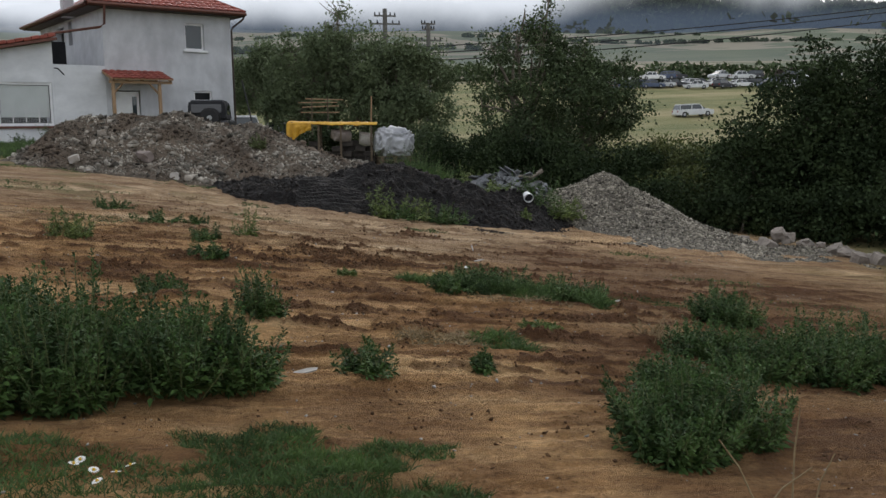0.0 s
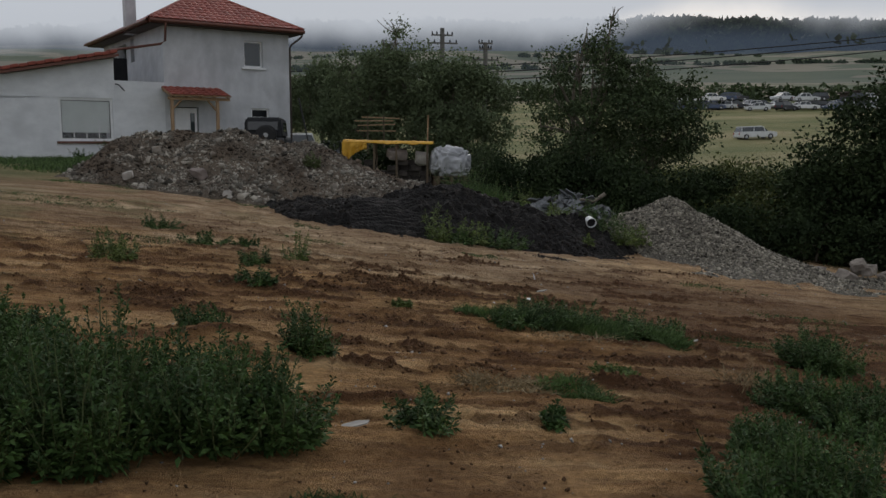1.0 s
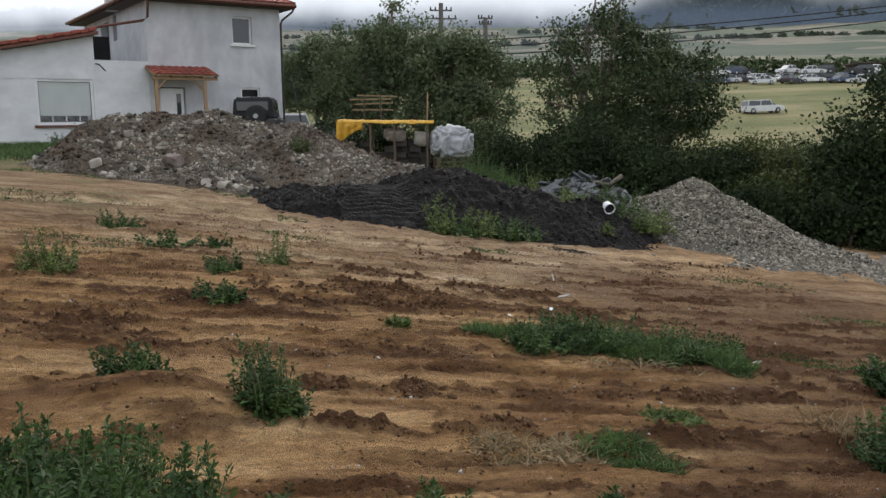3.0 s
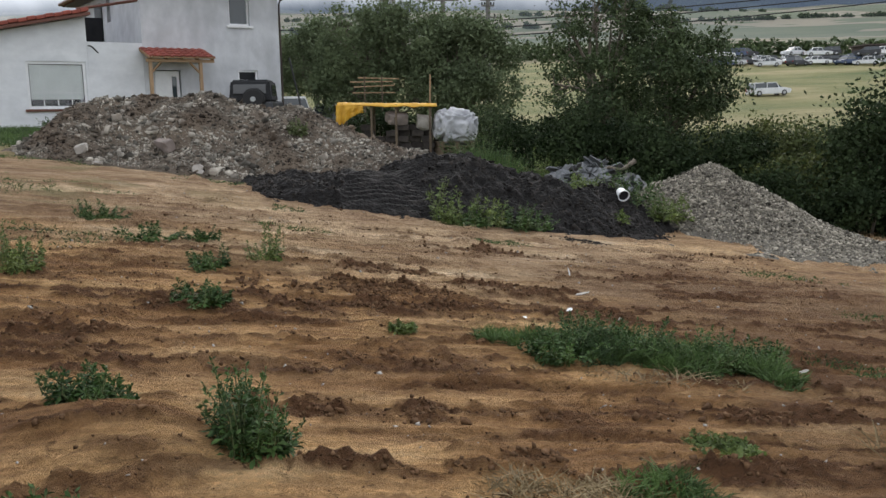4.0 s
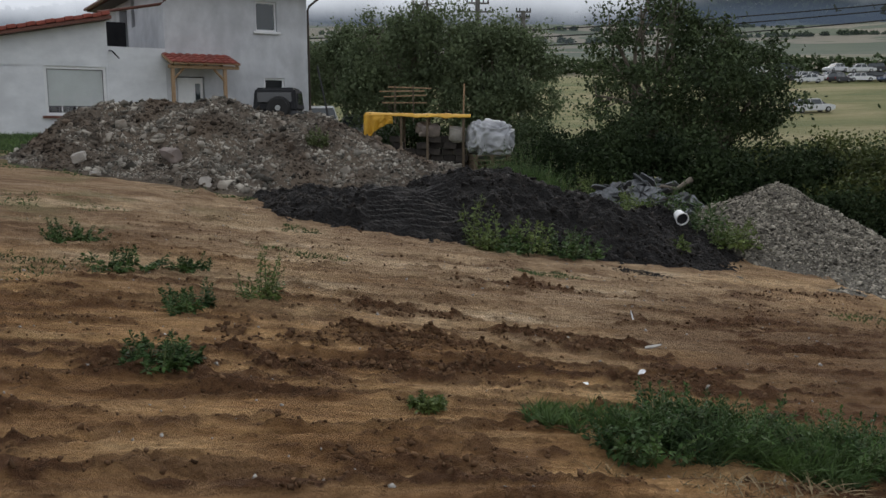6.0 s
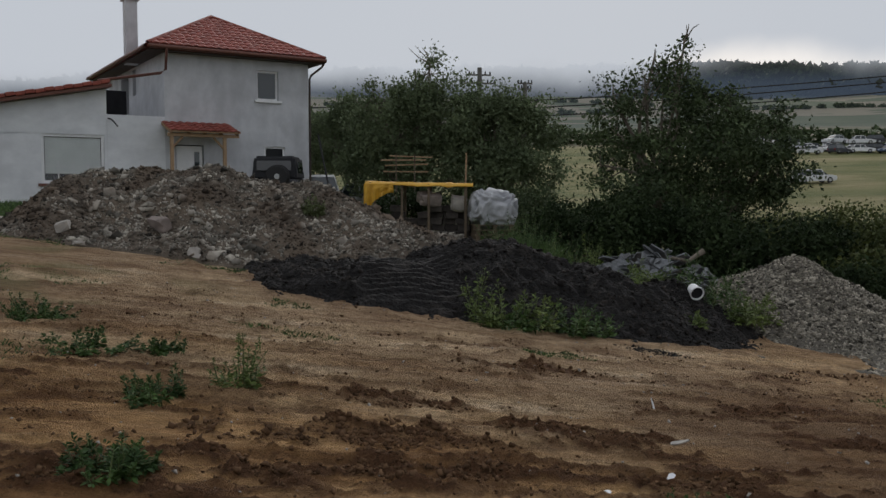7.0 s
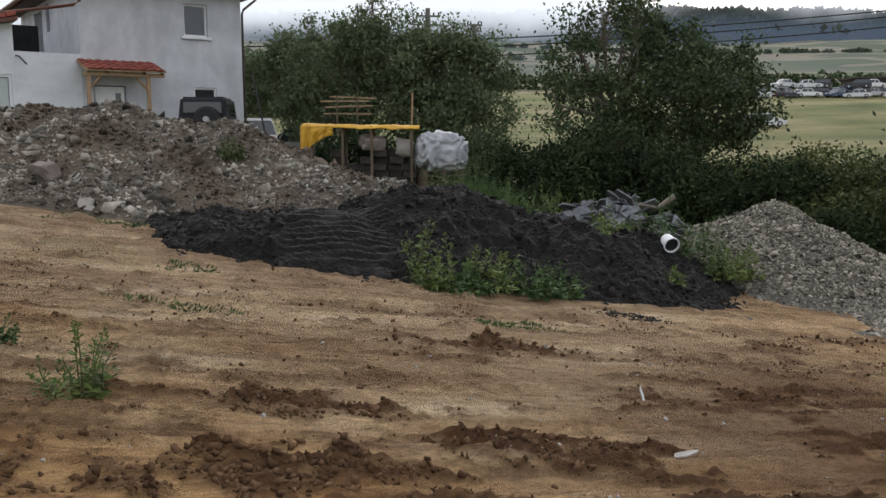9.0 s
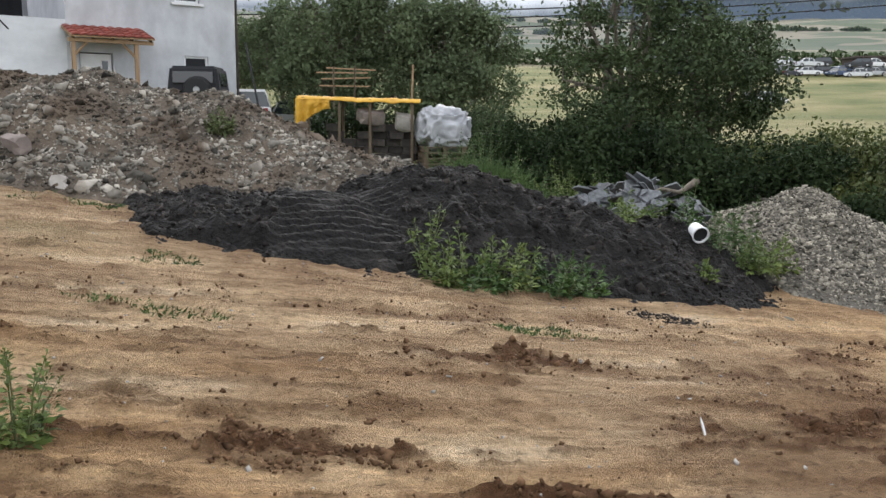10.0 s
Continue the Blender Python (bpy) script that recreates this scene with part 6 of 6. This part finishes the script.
for k, (x, y, rx, ry, n) in enumerate([(-3.6, 18.6, 1.6, 0.35, 2600), (-7.6, 19.4, 1.6, 0.7, 3000), (-2.2, 14.6, 0.6, 0.2, 700), (0.6, 15.4, 0.6, 0.2, 900), (4.6, 15.4, 0.9, 0.4, 1100), (3.4, 10.6, 0.8, 0.35, 1200), (-4.2, 12.2, 1.0, 0.7, 1700),
                                       (-6.4, 15.5, 1.6, 1.0, 3000), (-9, 24, 3, 2.5, 9000), (-13, 29, 4, 3.5, 12000), (5.2, 13.2, 0.8, 0.4, 800), (6.4, 11.2, 1.5, 1.0, 2000), (-2.7, 16.2, 0.7, 0.2, 700), (-0.4, 26.5, 2.5, 2.0, 7000)]):
    blades("grass", x, y, 1.15 * rx, 1.2 * ry, 0.06 if y < 22 else 0.25, n, M_GRASS, "thin low grass on the brown earth", 310 + k, 0.8, 0.006 if y < 22 else 0.012)

for k, (x, y, r, h) in enumerate(((0.7, 9.95, 0.3, 0.26), (1.3, 10.3, 0.35, 0.36), (1.9, 10.15, 0.35, 0.34), (2.4, 10.5, 0.3, 0.28), (1.0, 10.4, 0.26, 0.34))):
    weed(x, y, r, h, int(120 * r), 0.022, M_WEED, "green leafy weed standing in the grass patch", 260 + k, 60, "weeds in the grass patch")

for k, (x, y, h) in enumerate(((1.7, 23.0, 1.15), (2.1, 23.6, 1.3), (2.5, 23.2, 1.0), (2.9, 24.0, 1.2), (3.3, 24.3, 1.0), (1.3, 23.8, 1.1))):
    weed(x, y, 0.1, h, 3, 0.03, M_WEED2, "tall thin flowering spike behind the black heap", 280 + k, 60, "tall spikes behind the heaps", 1.6, "tall_weed", 0.3)
for k, (x, y, dx, h) in enumerate(((2.0, 4.35, -0.25, 0.42), (2.15, 4.3, 0.02, 0.62), (2.2, 4.2, 0.12, 0.4), (1.9, 4.2, 0.3, 0.3))):
    z = float(ground_z(x, y))
    st = tube("dry_stalk", [(x, y, z - 0.02), (x + 0.5 * dx, y + 0.02, z + 0.6 * h), (x + dx, y, z + h)], [0.006, 0.005, 0.003], M_STRAW, None, "", 5)
    tagged(st, "bent dry straw-coloured stalk on bare earth", "stalk", "dry stalks by the weeds")
rp = np.random.default_rng(53)
q = np.stack([1.98 + rp.normal(size=420) * 0.2, 16.66 + rp.normal(size=420) * 0.1], -1)
s = np.clip(rp.lognormal(-4.6, 0.5, 420), 0.005, 0.025)
v, f = stones(np.stack([q[:, 0], q[:, 1], ground_z(q[:, 0], q[:, 1])], -1), s, rp, 0.5)
tagged(part("spilt_soil", mesh_np("spilt_soil", v, f), M_SOILCLOD), "small spill of black topsoil on the track", "soil", kind="stuff")
q = np.stack([rp.uniform(-4.0, 4.0, 4500), rp.uniform(16.4, 19.2, 4500)], -1)
edge_h = black_h(q[:, 0], q[:, 1])
q = q[(edge_h > rp.uniform(-0.1, 0.02, len(q))) & (edge_h < 0.08)]
s = np.clip(rp.lognormal(-4.8, 0.5, len(q)), 0.005, 0.025)
v, f = stones(np.stack([q[:, 0], q[:, 1], plain(q[:, 0], q[:, 1]) + 0.02], -1), s, rp, 0.6)
tagged(part("spilt_soil", mesh_np("spilt_soil", v, f), M_SOILCLOD), "crumbs of black topsoil round the heap's foot", "soil", kind="stuff")

blades("tall_grass", 0.9, 25.6, 1.2, 1.2, 0.85, 5200, M_GRASS, "tall fresh green grass behind the black soil", 340, 0.3, 0.012)
weed(-3.1, 20.5, 0.16, 0.3, 26, 0.03, M_STEM, "dark dried tuft rooted in the rubble slope", 350, 50)
q = np.stack([0.85 + rp.normal(size=90) * 0.22, 20.3 + rp.normal(size=90) * 0.15], -1)
s = np.clip(rp.lognormal(-4.0, 0.4, 90), 0.008, 0.035)
v, f = stones(np.stack([q[:, 0], q[:, 1], plain(q[:, 0], q[:, 1]) + black_h(q[:, 0], q[:, 1]) + 0.02], -1), s, rp, 0.6, True)
tagged(part("pale_chippings", mesh_np("pale_chippings", v, f), M_PALE), "small pale stone chips on the black soil", "chippings", kind="stuff")
v, f = tube_np([(3.05, 22.0, 0.36), (3.35, 21.95, 0.5), (3.65, 22.0, 0.44), (3.95, 22.1, 0.62)], [0.015, 0.03, 0.035, 0.06], 7)
tagged(part("dead_root", mesh_np("dead_root", v, f), M_BARK, soft=True), "bleached grey dead root lying on the slabs", "root")

# white daisies near the first steps
M_PETAL = material("white_petal", (0.8, 0.8, 0.78), (0.7, 0.7, 0.68), 6, 2, 0.6, bump=0)
M_EYE = material("yellow_flower_eye", (0.65, 0.42, 0.04), (0.5, 0.3, 0.03), 6, 2, 0.7, bump=0)
for k, (x, y, h) in enumerate(((-1.48, 3.98, 0.11), (-1.43, 3.92, 0.08), (-1.52, 3.86, 0.12), (-1.3, 3.86, 0.09), (-1.24, 3.98, 0.1), (-1.33, 3.8, 0.08))):
    fl = empty("daisy", pose(x, y, float(ground_z(x, y)), 0, 0, 60 * k), "small white daisy with yellow centre in grass", "flower", "daisies in the grass")
    v, f = tube_np([(0, 0, -0.02), (0.01, 0, h * 0.5), (0, 0, h)], [0.003, 0.003, 0.002], 4)
    part("stem", mesh_np("stem", v, f), M_STEM, fl)
    bm = bmesh.new()
    n = 14
    for j in range(n):
        a = 2 * math.pi * j / n
        c, s = math.cos(a), math.sin(a)
        q = [bm.verts.new((0.006 * c, 0.006 * s, h + 0.003)), bm.verts.new((0.02 * c - 0.005 * s, 0.02 * s + 0.005 * c, h + 0.007)), bm.verts.new((0.027 * c, 0.027 * s, h + 0.004)), bm.verts.new((0.02 * c + 0.005 * s, 0.02 * s - 0.005 * c, h + 0.007))]
        bm.faces.new(q)
    part("corolla", bm, M_PETAL, fl, m=pose(0, 0, 0, 18, 0, 0))
    bm = bmesh.new()
    bmesh.ops.create_uvsphere(bm, u_segments=8, v_segments=5, radius=0.008, matrix=Matrix.Translation((0, 0, h + 0.006)))
    part("eye", bm, M_EYE, fl, m=pose(0, 0, 0, 18, 0, 0))

# ---- roof tiles, last ----
slope_len = math.hypot(3.5, RIDGE - RZ0)
tilt_deg = math.degrees(math.atan2(RIDGE - RZ0, 3.5))
front_tile = arc_tile(0.285, 0.36)
rows_n = int(slope_len / 0.33)
for j in range(rows_n):
    s = j * 0.33
    half = (R1 - R0) / 2 * (1 - (s + 0.15) / slope_len)
    n = max(1, int(2 * half / 0.28))
    for k in range(n):
        part("tile", front_tile, None, roof, m=pose(UM, RV0, RZ0 + 0.012, tilt_deg, 0, 0) @ pose((k - (n - 1) / 2) * 0.28, s, 0))
for j in range(4):
    for k in range(9):
        part("tile", front_tile, None, porch, m=pose(-1.55, -1.32, 2.566, 16.5, 0, 0) @ pose(0.15 + 0.275 * k, 0.34 * j, 0))
v1, f1 = tube_np([(R0, RV0, RZ0 + 0.03), (UM, RVA, RIDGE + 0.03)], [0.07, 0.07], 6)
part("hip_cap", mesh_np("hip_cap", v1, f1), M_TILE_J, roof)
v1, f1 = tube_np([(R1, RV0, RZ0 + 0.03), (UM, RVA, RIDGE + 0.03)], [0.07, 0.07], 6)
part("hip_cap", mesh_np("hip_cap", v1, f1), M_TILE_J, roof)
